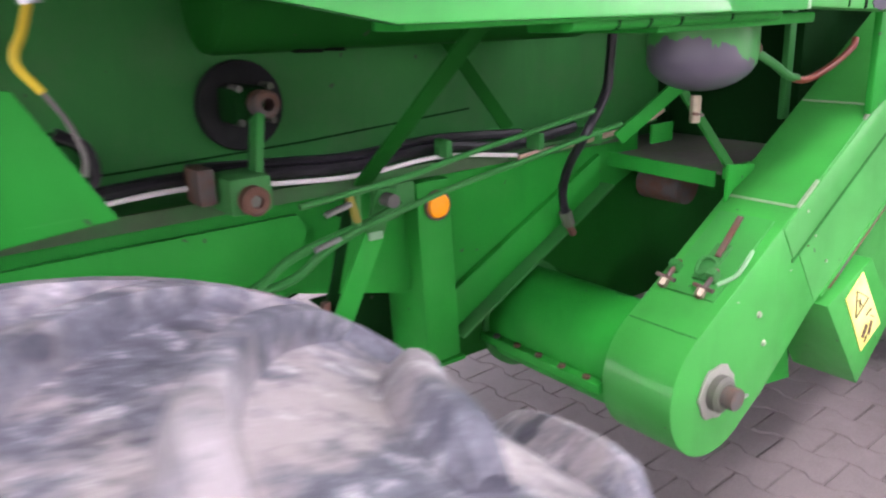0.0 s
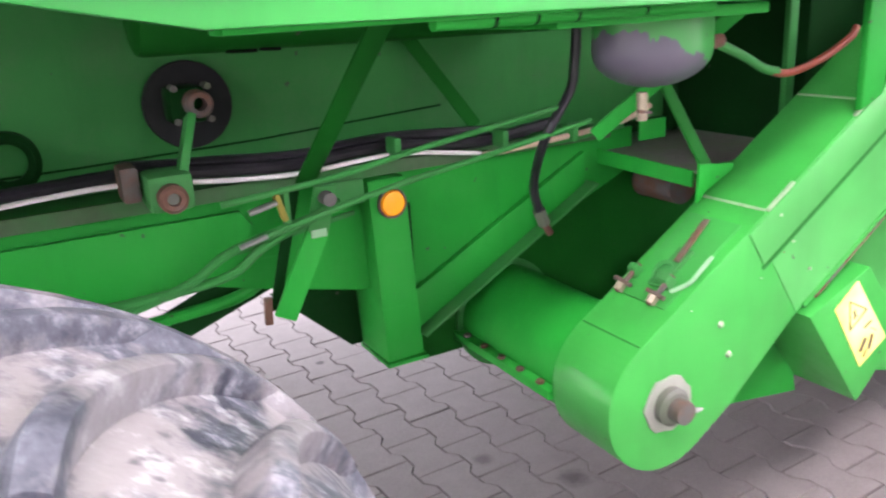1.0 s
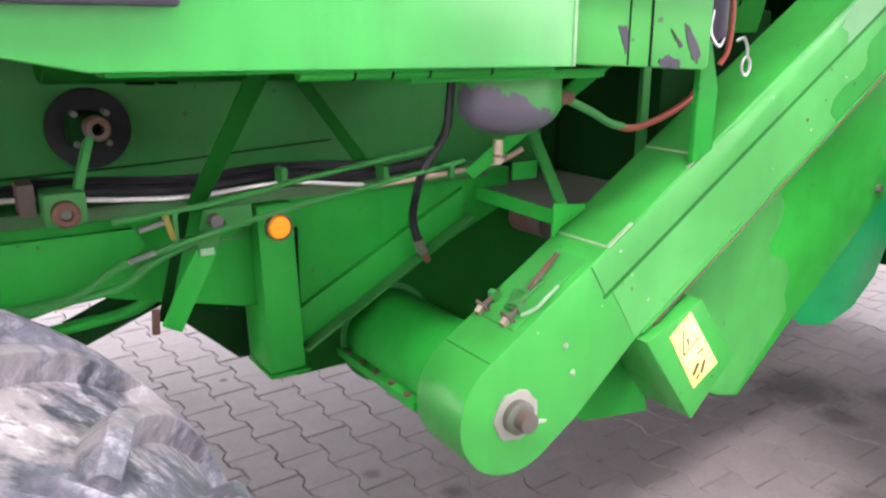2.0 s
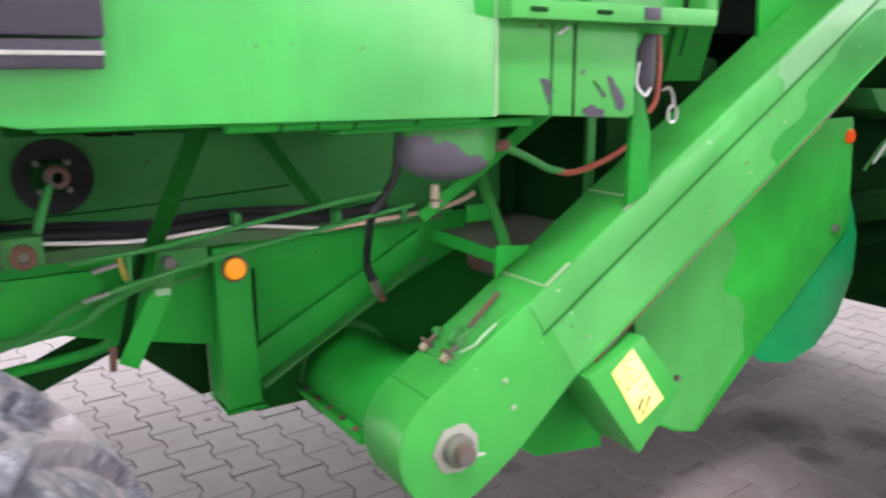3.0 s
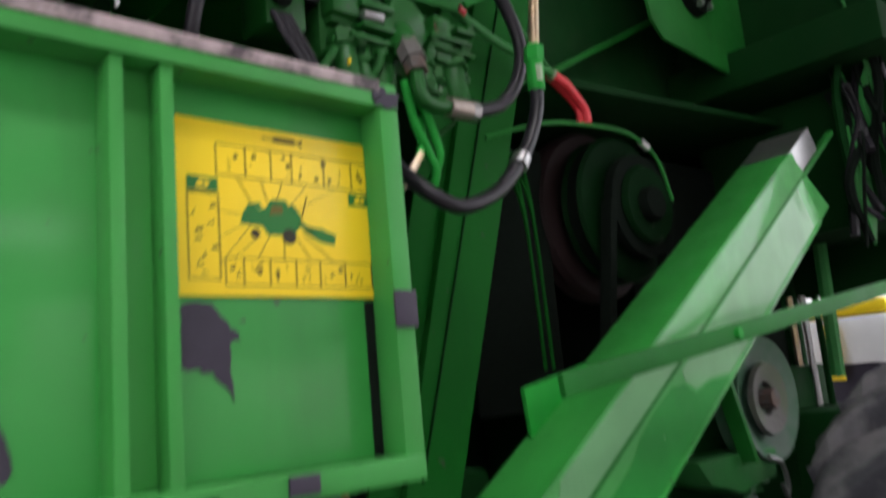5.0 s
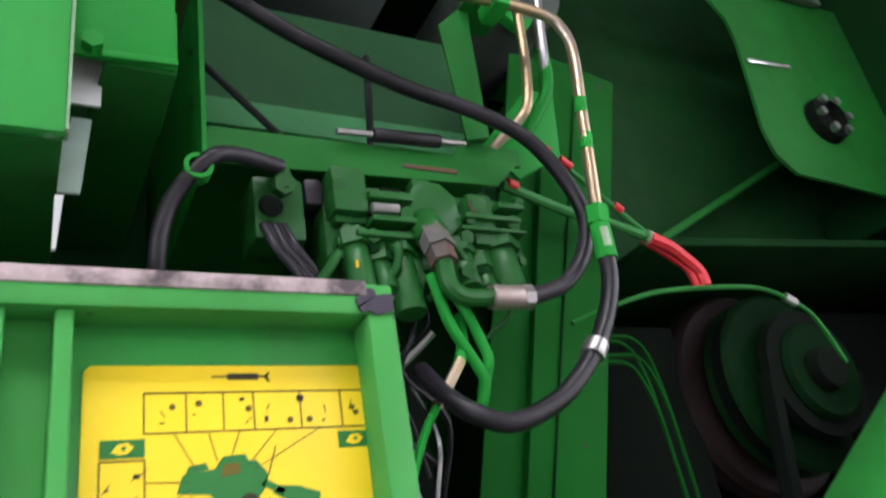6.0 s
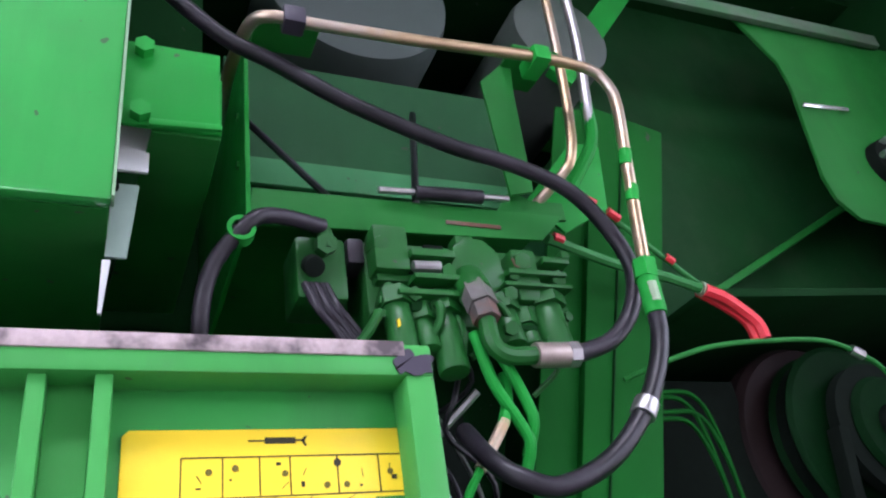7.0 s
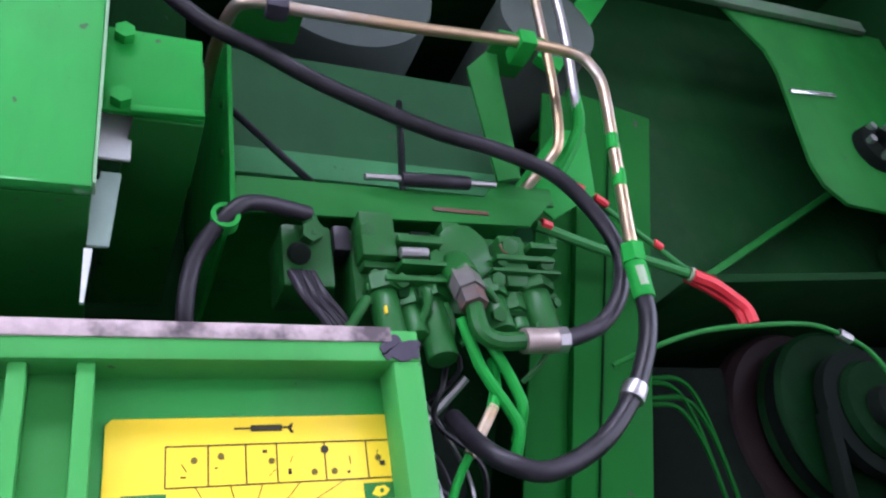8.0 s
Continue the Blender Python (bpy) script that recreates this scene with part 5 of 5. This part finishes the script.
part("tank_edge_flange", bm_bar((2.62, 1.0, 2.98), (3.05, 1.0, 3.55), 0.03, 0.07), m_green, combine)
part("tank_brace", bm_bar((2.75, 1.12, 2.315), (3.75, 1.12, 2.848), 0.02, 0.055, up=(0, 1, 0)), m_shaded, combine)
bplate = part("bearing_plate", bm_prism([(3.21, 3.28), (3.325, 3.105), (3.332, 3.02), (3.292, 2.70), (3.305, 2.63), (3.36, 2.575), (3.9, 2.53), (3.9, 3.28)], 0.90, 0.912, 0.003), m_shaded, combine, "green plate carrying a bearing")
part("bearing", bm_lathe([(0.03, 0.0), (0.075, 0.0), (0.07, -0.03), (0.04, -0.045), (0.03, -0.02)], 28, (3.57, 0.90, 2.775)), m_void, bplate)
for k in range(6):
    a = k * math.pi / 3
    part("bearing_ball", bm_cyl((3.57 + 0.055 * math.cos(a), 0.872, 2.775 + 0.055 * math.sin(a)), (3.57 + 0.055 * math.cos(a), 0.85, 2.775 + 0.055 * math.sin(a)), 0.012, n=8), m_steel, bplate)
# Bead in near-white metal imitates a glint on the weld.
part("bearing_rib", bm_bar((3.335, 0.895, 2.945), (3.515, 0.895, 2.960), 0.010, 0.014), plain("weld_glint", (0.8, 0.82, 0.8), 0.2, 0.8, 0.1, 60), bplate)

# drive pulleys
# Pulley green made nearly black for the bay's shade.
m_pulley_shade = paint("shaded_pulley_green", (0.0015, 0.022, 0.004), 0.6, 0.5, (0.006, 0.006, 0.005), coat=0.0, spec=0.06)
pulley = part("drive_pulley", bm_lathe([(0.05, 0.0), (0.205, 0.0), (0.217, 0.008), (0.185, 0.035), (0.217, 0.062), (0.205, 0.075), (0.05, 0.075)], 56, (3.19, 1.0, 2.045)), m_pulley_shade, combine, "green grooved drive pulley, darkened for shade, with black belts")
part("pulley_hub", bm_lathe([(0.045, -0.05), (0.108, -0.06), (0.118, -0.045), (0.10, -0.02), (0.118, 0.0), (0.03, 0.0)], 48, (3.21, 0.99, 2.045)), m_pulley_shade, pulley)
part("hub_centre", bm_lathe([(0.0, -0.08), (0.045, -0.08), (0.05, -0.07), (0.05, -0.05), (0.0, -0.05)], 32, (3.21, 0.99, 2.045)), m_void, pulley)
part("belt", bm_lathe([(0.18, 0.02), (0.207, 0.02), (0.207, 0.05), (0.18, 0.05)], 56, (3.19, 1.0, 2.045)), m_void, pulley)
part("belt", bm_lathe([(0.105, -0.04), (0.150, -0.04), (0.150, -0.012), (0.105, -0.012)], 56, (3.205, 0.99, 2.045)), m_void, pulley)
for x0, x1 in ((3.06, 2.90), (3.35, 3.10)):
    part("belt_run", bm_bar((x0, 0.965, 2.05), (x1, 0.965, 1.30), 0.028, 0.036, up=(0, 1, 0)), m_void, pulley)
# Rust brown, darkened likewise for the shade it sits in.
part("rear_pulley", bm_lathe([(0.06, 0.0), (0.245, 0.0), (0.258, 0.02), (0.235, 0.04), (0.258, 0.06), (0.06, 0.06)], 56, (3.175, 1.09, 2.045)), plain("shaded_rusty_pulley", (0.016, 0.007, 0.007), 0.7, 0.1, 0.4, 20), combine, "brown rusted pulley, darkened for shade")
# Sheet coloured black for the dark of the bay beside the column.
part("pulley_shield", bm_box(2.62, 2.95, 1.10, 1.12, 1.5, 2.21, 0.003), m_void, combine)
for dx, dz in ((0.0, 0.0), (0.03, 0.012), (0.0, -0.045), (0.03, -0.03)):
    part("bent_line", bm_tube([(2.52, 1.0, 2.125 + dz), (2.62 + dx, 1.0, 2.130 + dz), (2.70 + dx, 1.0, 2.125 + dz), (2.735 + dx, 1.0, 2.06 + dz), (2.75 + dx, 1.0, 1.90), (2.76 + dx, 1.0, 1.6)], 0.005, 6, 6), m_deep_shade, combine)
# Plain dark boxes, added to fill the unlit space under the cab.
part("lower_dark_filler", bm_box(3.2, 4.4, 1.0, 1.7, 0.75, 1.55, 0.03), m_dark_shade, combine)
part("frame_beam", bm_box(3.1, 4.5, 0.95, 1.02, 0.86, 0.96, 0.006), m_dark_shade, combine)
part("upper_dark_filler", bm_box(3.4, 4.4, 1.15, 1.7, 1.5, 2.3, 0.02), m_void, combine)
m_cast = plain("worn_green_casting", (0.045, 0.15, 0.07), 0.7, 0, 0.5, 25, 0.3, (0.09, 0.13, 0.10))
fan = part("variator_wheel", bm_lathe([(0.04, 0.0), (0.14, -0.03), (0.185, -0.05), (0.19, -0.03), (0.15, 0.0), (0.19, 0.03), (0.04, 0.05)], 48, (3.61, 0.92, 1.465)), m_cast, combine, "worn grey-green variator wheel")
part("variator_ring", bm_lathe([(0.05, -0.04), (0.105, -0.055), (0.11, -0.04), (0.05, -0.02)], 40, (3.61, 0.92, 1.465)), m_grime, fan)
part("wheel_nut", bm_cyl((3.61, 0.90, 1.465), (3.61, 0.85, 1.465), 0.030, n=6), m_rust, fan)
part("variator_arm", bm_bar((3.36, 0.88, 1.56), (3.42, 0.86, 1.30), 0.02, 0.05, up=(0, 1, 0)), m_shaded, combine)
part("support_tray", bm_prism([(3.18, 1.33), (3.62, 1.32), (3.60, 1.24), (3.40, 1.22), (3.24, 1.26)], 0.88, 1.0, 0.004), m_dusty, combine)
part("wire_clip", bm_tube([(3.53, 0.86, 1.30), (3.58, 0.85, 1.28), (3.60, 0.85, 1.22), (3.585, 0.85, 1.19), (3.57, 0.85, 1.22)], 0.008, 6, 6), m_steel, combine)
for k in range(4):
    part("thin_pipe", bm_tube([(3.22 + k * 0.05, 0.90, 1.06 + 0.02 * k), (3.34 + k * 0.05, 0.90, 1.16 + 0.02 * k), (3.46 + k * 0.04, 0.90, 1.17 + 0.02 * k)], 0.005, 6, 4), m_steel if k % 2 else m_dusty, combine)
# Plain walls added at the front to shut out low sky light.
part("front_light_blocker", bm_box(4.4, 4.44, 1.10, 3.3, 0.26, 3.6, 0.01), m_dark_shade, combine)
part("upper_light_blocker", bm_box(4.4, 4.44, 0.55, 1.095, 1.80, 3.6, 0.01), m_dark_shade, combine)
part("axle_housing", bm_box(4.0, 4.4, 0.55, 1.7, 0.45, 1.40, 0.04), m_dark_shade, combine)
# Plain cab boxes, added to block sky light from the bay.
part("cab_platform", bm_box(3.75, 5.3, 0.42, 1.15, 2.48, 2.62, 0.02), m_dark_shade, combine)
part("cab_light_blocker", bm_box(4.0, 5.4, 0.45, 1.2, 1.98, 2.47, 0.03), m_dark_shade, combine)
part("cab_floor", bm_box(3.9, 5.6, 0.40, 3.3, 2.63, 4.2, 0.05), m_dark_shade, combine)
for k, m in ((0, m_brass), (1, m_steel), (2, m_dark_shade)):
    part("chrome_post", bm_cyl((4.2 + 0.03 * k, 1.03 - 0.035 * k, 1.30), (4.2 + 0.03 * k, 1.03 - 0.035 * k, 1.80), 0.012, n=12), m, combine)
part("upper_post", bm_tube([(4.30, 0.9, 2.6), (4.25, 0.9, 2.2), (4.2, 0.9, 1.5)], 0.025, 8, 4), m_dusty, combine)
rnd = random.Random(91)
for k in range(16):
    x, z = rnd.uniform(3.86, 3.94), rnd.uniform(2.3, 2.8)
    y = rnd.uniform(0.46, 0.62)
    pts = [(x + rnd.uniform(-0.03, 0.02) * s, y + rnd.uniform(-0.04, 0.04), z - 0.16 * s + rnd.uniform(-0.03, 0.05)) for s in range(4)]
    part("slack_line", bm_tube(pts, rnd.choice((0.006, 0.009, 0.014)), 6, 5), rnd.choice((m_void, m_black, m_dark_shade, m_dusty)), combine)
part("line_bracket", bm_prism([(3.86, 2.28), (3.96, 2.30), (3.98, 2.02), (3.92, 1.90), (3.86, 2.05)], 0.60, 0.612, 0.003), m_dusty, combine)
bar = part("tie_bar", bm_bar((2.24, 0.52, 1.566), (3.9, 0.52, 1.776), 0.012, 0.040), m_shaded, combine, "flat green tie bar crossing the elevator")
part("bar_plate", bm_prism([(2.42, 1.565), (2.62, 1.605), (2.68, 1.53), (2.56, 1.44), (2.43, 1.47)], 0.765, 0.777, 0.003), m_green, combine)
part("bar_bolt", bm_cyl((2.80, 0.516, 1.637), (2.80, 0.505, 1.637), 0.012, n=6), m_green, bar)

# ---- wheels ----
def lug_bm(R, half, lean, width, height, side, reach=0.84, n=9, over=0.0, start=0.03, steep=False):
    """One worn tread bar from the middle of the tread to the shoulder, at the wheel's top, axis along y."""
    own = bmesh.new()
    rows = []
    for i in range(n):
        k = i / (n - 1)
        y = side * (-start + (half * reach + start) * k)
        a = lean * k ** (1.8 if steep else 1.25)
        fall = (0.008 if steep else 0.012) * max(0.0, (k - 0.8) / 0.2) ** 2
        fall += 0.012 * k * k if steep else 0.0
        fall += over * max(0.0, (k - 0.72) / 0.28) ** 2
        fall += height * 0.7 * max(0.0, 1.0 - k / 0.12) ** 2 if steep else 0.0
        rl, rh = R - 0.03 - 1.4 * over * k ** 3, R + height - fall
        w = width * (0.85 + 0.5 * k) * (1 - 0.3 * max(0.0, (k - 0.85) / 0.15) ** 2)
        ring = []
        flare = 1.6 * max(0.0, (k - 0.60) / 0.40) ** 2 if steep else 0.0
        front = ((rl, 1.6), (R + 0.003, 1.45), (R + 0.4 * (rh - R), 1.2), (rh - 0.006, 1.05), (rh - 0.001, 0.85)) if steep else ((rl, 2.6), (R + 0.004, 1.8), (rh - 0.008, 1.1), (rh - 0.002, 0.82))
        for rr, ww in (*((q, e + flare) for q, e in front), (rh, 0.3), (rh, -0.3), *(((rh - 0.003, -0.85), (rh - 0.010, -1.1), (R + 0.006, -1.6), (rl, -2.2)) if steep else ((rh - 0.002, -0.82), (rh - 0.008, -1.1), (R + 0.004, -1.8), (rl, -2.6)))):
            ang = a + ww * w / (2 * R)
            ring.append(own.verts.new((rr * math.sin(ang), y, rr * math.cos(ang))))
        rows.append(ring)
    m = len(rows[0])
    for a, b in zip(rows, rows[1:]):
        for j in range(m):
            own.faces.new((a[j], a[(j + 1) % m], b[(j + 1) % m], b[j]))
    own.faces.new(rows[0])
    own.faces.new(rows[-1][::-1])
    return own


def build_wheel(name, c, R, half, lugs, lean, lw, lh, mat_rubber, label, band=False, phase=0.0):
    r0 = R - lh
    edge = [(0.62 * r0, 0.80), (0.80 * r0, 1.02), (0.87 * R, 1.03), (0.92 * R, 1.015), (0.948 * R, 0.975), (0.967 * R, 0.92), (0.978 * R, 0.86), (0.978 * R, 0.81), (r0 + 0.40 * lh, 0.775), (r0 + 0.15 * lh, 0.735), (r0 + 0.03 * lh, 0.68), (r0, 0.58), (r0, 0.3)]
    prof = [(r, -half * w) for r, w in edge] + [(r, half * w) for r, w in edge[::-1]] if band else [(r0 * 0.62, -half * 0.80), (r0 * 0.80, -half * 1.04), (r0 * 0.92, -half * 1.03), (r0 * 0.972, -half * 1.0), (r0 * 1.004, -half * 0.92), (r0 * 1.012, -half * 0.84), (r0, -half * 0.5), (r0, half * 0.5), (r0 * 1.012, half * 0.84), (r0 * 1.004, half * 0.92), (r0 * 0.972, half * 1.0), (r0 * 0.92, half * 1.03), (r0 * 0.80, half * 1.04), (r0 * 0.62, half * 0.80)]
    tyre = part(name, bm_lathe(prof, 96, (c[0], c[1], c[2])), mat_rubber, combine, label)
    part("rim", bm_lathe([(r0 * 0.20, -half * 0.1), (r0 * 0.58, -half * 0.3), (r0 * 0.64, -half * 0.82), (r0 * 0.66, -half * 0.82), (r0 * 0.66, half * 0.82), (r0 * 0.20, half * 0.1)], 64, (c[0], c[1], c[2])), m_void, tyre, "dark wheel rim")
    if band:
        tyre.data.materials.append(m_lug)
        tyre_mid = sum(v.co.y for v in tyre.data.vertices) / len(tyre.data.vertices)
        for f in tyre.data.polygons:
            if abs(f.center.y - tyre_mid) > 0.72 * half:
                f.material_index = 1
    # Unseen dark disc, added to stop light showing through the hub hole.
    part("hub_hole_cover", bm_cyl((c[0], c[1] + half * 0.42, c[2]), (c[0], c[1] + half * 0.5, c[2]), r0 * 0.63, n=48), m_void, tyre)
    meshes = [finish("lug", lug_bm(r0, half, lean, lw, lh, s, 0.93 if band else 1.05, 15 if band else 9, 0.0 if band else 0.055, (0.125 if s > 0 else -0.205) if band else 0.03, band), m_lug if band else mat_rubber) for s in (-1, 1)]
    for k in range(lugs):
        for j, s in enumerate((-1, 1)):
            ob = new("lug", meshes[j])
            ob.parent = tyre
            ob.matrix_basis = Matrix.Translation(c) @ Matrix.Rotation(phase + 2 * math.pi * (k + 0.5 * j) / lugs, 4, "Y")
    return tyre


build_wheel("rear_tyre", (0.275, 0.288, 0.582), 0.582, 0.262, 24, 0.50, 0.028, 0.034, m_tyre, "dusty worn agricultural rear tyre with chunky lugs", True, 0.007)
build_wheel("front_tyre", (3.49, 0.21, 0.772), 0.785, 0.30, 18, -0.45, 0.046, 0.060, m_tyre_far, "large black agricultural front tyre with bar lugs")

# left end: sloping guard sheet and yellow wires
part("corner_guard", bm_prism([(-0.2, 1.32), (0.40, 1.262), (0.485, 1.112), (-0.2, 1.05)], 0.80, 0.812, 0.003), m_green, combine)
wy = part("yellow_wire", bm_tube([(0.435, 0.80, 1.36), (0.42, 0.795, 1.32), (0.408, 0.795, 1.29), (0.428, 0.795, 1.258)], 0.005, 8, 6), plain("yellow_cable", (0.65, 0.48, 0.03), 0.5), combine, "yellow cable clipped to the sheet")
part("grey_wire", bm_tube([(0.428, 0.795, 1.258), (0.448, 0.80, 1.225), (0.459, 0.80, 1.19), (0.456, 0.80, 1.165)], 0.003, 8, 6), m_grime, wy)
part("wire_plug", bm_cyl((0.432, 0.80, 1.345), (0.43, 0.80, 1.365), 0.012, n=10), m_steel, wy)
part("cable_loop", bm_tube([(0.44, 0.84, 1.21), (0.47, 0.84, 1.19), (0.475, 0.84, 1.155), (0.455, 0.84, 1.14)], 0.007, 8, 6), m_black, combine)

# ---- yard: pavers, other machine, surroundings ----
loader = thing("yellow_loader", (7.6, 2.4, 0.0), "yellow and white farm machine parked beyond the front tyre", "farm machine")
m_white_paint = plain("white_paint", (0.75, 0.75, 0.76), 0.4, 0, 0.15, 12)
part("chassis", bm_box(6.9, 8.6, 1.7, 3.0, 0.45, 0.95, 0.04), m_void, loader)
part("body", bm_box(7.0, 8.5, 1.75, 2.9, 0.95, 1.55, 0.05), m_purple, loader)
part("bonnet", bm_box(7.0, 8.5, 1.65, 2.9, 1.83, 1.93, 0.04), m_yellow, loader)
part("white_band", bm_box(6.98, 8.5, 1.60, 2.9, 1.50, 1.82, 0.03), m_white_paint, loader)
part("yellow_post", bm_box(6.94, 6.98, 1.98, 2.08, 1.40, 1.78, 0.01), m_yellow, loader)
part("exhaust", bm_cyl((7.0, 2.22, 1.3), (7.0, 2.22, 2.3), 0.025, n=14), m_steel, loader)
for x, y in ((7.2, 1.8), (8.3, 1.8), (7.2, 2.9), (8.3, 2.9)):
    part("tyre", bm_lathe([(0.18, -0.1), (0.42, -0.11), (0.45, -0.07), (0.45, 0.07), (0.42, 0.11), (0.18, 0.1)], 36, (x, y, 0.45)), m_tyre_far, loader)

# unseen open-sided canopy, added to block sky light and let some through gaps
canopy = thing("canopy", (1.0, -3.0, 0.0), "unseen open-sided canopy, added to block and shape the sky light", "canopy")
m_roof = plain("blocker_roof_boards", (0.20, 0.18, 0.155), 0.8, 0, 0.4, 4.0)
for x0, x1, y0, y1 in ((-5.6, 6.6, -22.0, -16.0), (3.5, 6.6, -15.99, -11.91), (-5.6, 6.6, -11.9, -2.5), (-5.6, -2.0, -2.49, -1.51), (3.2, 6.6, -2.49, -1.51), (-5.6, 6.6, -1.5, 4.6)):
    part("roof_panel", bm_box(x0, x1, y0, y1, 5.5, 5.62, 0.0), m_roof, canopy)
for x in (-5.4, 6.4):
    part("purlin", bm_box(x - 0.08, x + 0.08, -22.0, 4.6, 5.28, 5.495, 0.01), m_grime, canopy)
    for y in (-9.8, 4.4):
        part("post", bm_box(x - 0.1, x + 0.1, y - 0.1, y + 0.1, 0.0, 5.275, 0.01), m_grime, canopy)

# unseen barn across the yard, its open gateway added to shape reflections
barn = thing("barn", (4.0, -33.0, 0.0), "unseen dark barn with an open gateway, added for the paint to reflect", "barn")
m_boards = plain("reflected_barn_boards", (0.05, 0.048, 0.042), 0.9, 0, 0.4, 6.0)
m_tiles = plain("reflected_barn_tiles", (0.10, 0.065, 0.055), 0.85, 0, 0.4, 3.0)
for x0, x1, z0 in ((-26.0, 2.5, 0.0), (2.51, 13.79, 5.4), (13.8, 33.0, 0.0)):
    for y in (-30.2, -36.2):
        part("wall_panel", bm_box(x0, x1, y, y + 0.2, z0, 6.6, 0), m_boards, barn)
for x in (2.5, 13.6):
    part("gate_wall", bm_box(x, x + 0.2, -36.0, -30.2, 0.0, 6.6, 0), m_boards, barn)
part("roof", bm_prism([(-36.8, 6.60), (-29.4, 6.60), (-33.1, 8.40)], -33.2, 26.2, 0, None, Matrix(((0, -1, 0, 0), (1, 0, 0, 0), (0, 0, 1, 0), (0, 0, 0, 1)))), m_tiles, barn)

ROT = Matrix.Rotation(radians(3.1), 4, "Z")
ORIGIN = Vector((1.031, 2.559, 0.0)) + ROT.to_3x3() @ Vector((A / 2 + 0.0125, LEN / 2, 0))
pav_mesh = finish("paver", bm_paver(), m_paver, False)
rest = bmesh.new()
near = 0
for i in range(-40, 46):
    for j in range(-40, 30):
        p = ORIGIN + ROT.to_3x3() @ Vector((i * A, j * LEN - (i % 2) * LEN / 2, 0))
        if not (-3.2 < p.x < 6.5 and -1.6 < p.y < 5.5):
            continue
        r = random.Random(i * 977 + j * 13)
        lift = r.uniform(-0.0018, 0.0018)
        close = (0.35 < p.x < 2.3 and 1.45 < p.y < 3.1) or (1.6 < p.x < 3.1 and 0.7 < p.y < 1.45)
        if close and near < 295:
            near += 1
            ob = new("paver", pav_mesh)
            ob.parent = ground
            ob.matrix_basis = Matrix.Translation(p + Vector((0, 0, lift))) @ ROT @ Matrix.Rotation(r.uniform(-0.008, 0.008), 4, "Z")
        else:
            o = [ROT.to_3x3() @ Vector((x, y, 0)) for x, y in paver_outline()]
            top = [rest.verts.new(p + Vector((q.x * 0.972, q.y * 0.98, lift))) for q in o]
            mid = [rest.verts.new(p + Vector((q.x, q.y, lift - 0.004))) for q in o]
            lo = [rest.verts.new(p + Vector((q.x, q.y, -0.03))) for q in o]
            rest.faces.new(top)
            for a, b in ((top, mid), (mid, lo)):
                for k in range(12):
                    rest.faces.new((a[k], b[k], b[(k + 1) % 12], a[(k + 1) % 12]))
me = bpy.data.meshes.new("pavers")
rest.to_mesh(me)
rest.free()
me.materials.append(m_paver)
ob = tagged(new("pavers", me), kind="stuff")
ob.parent = ground
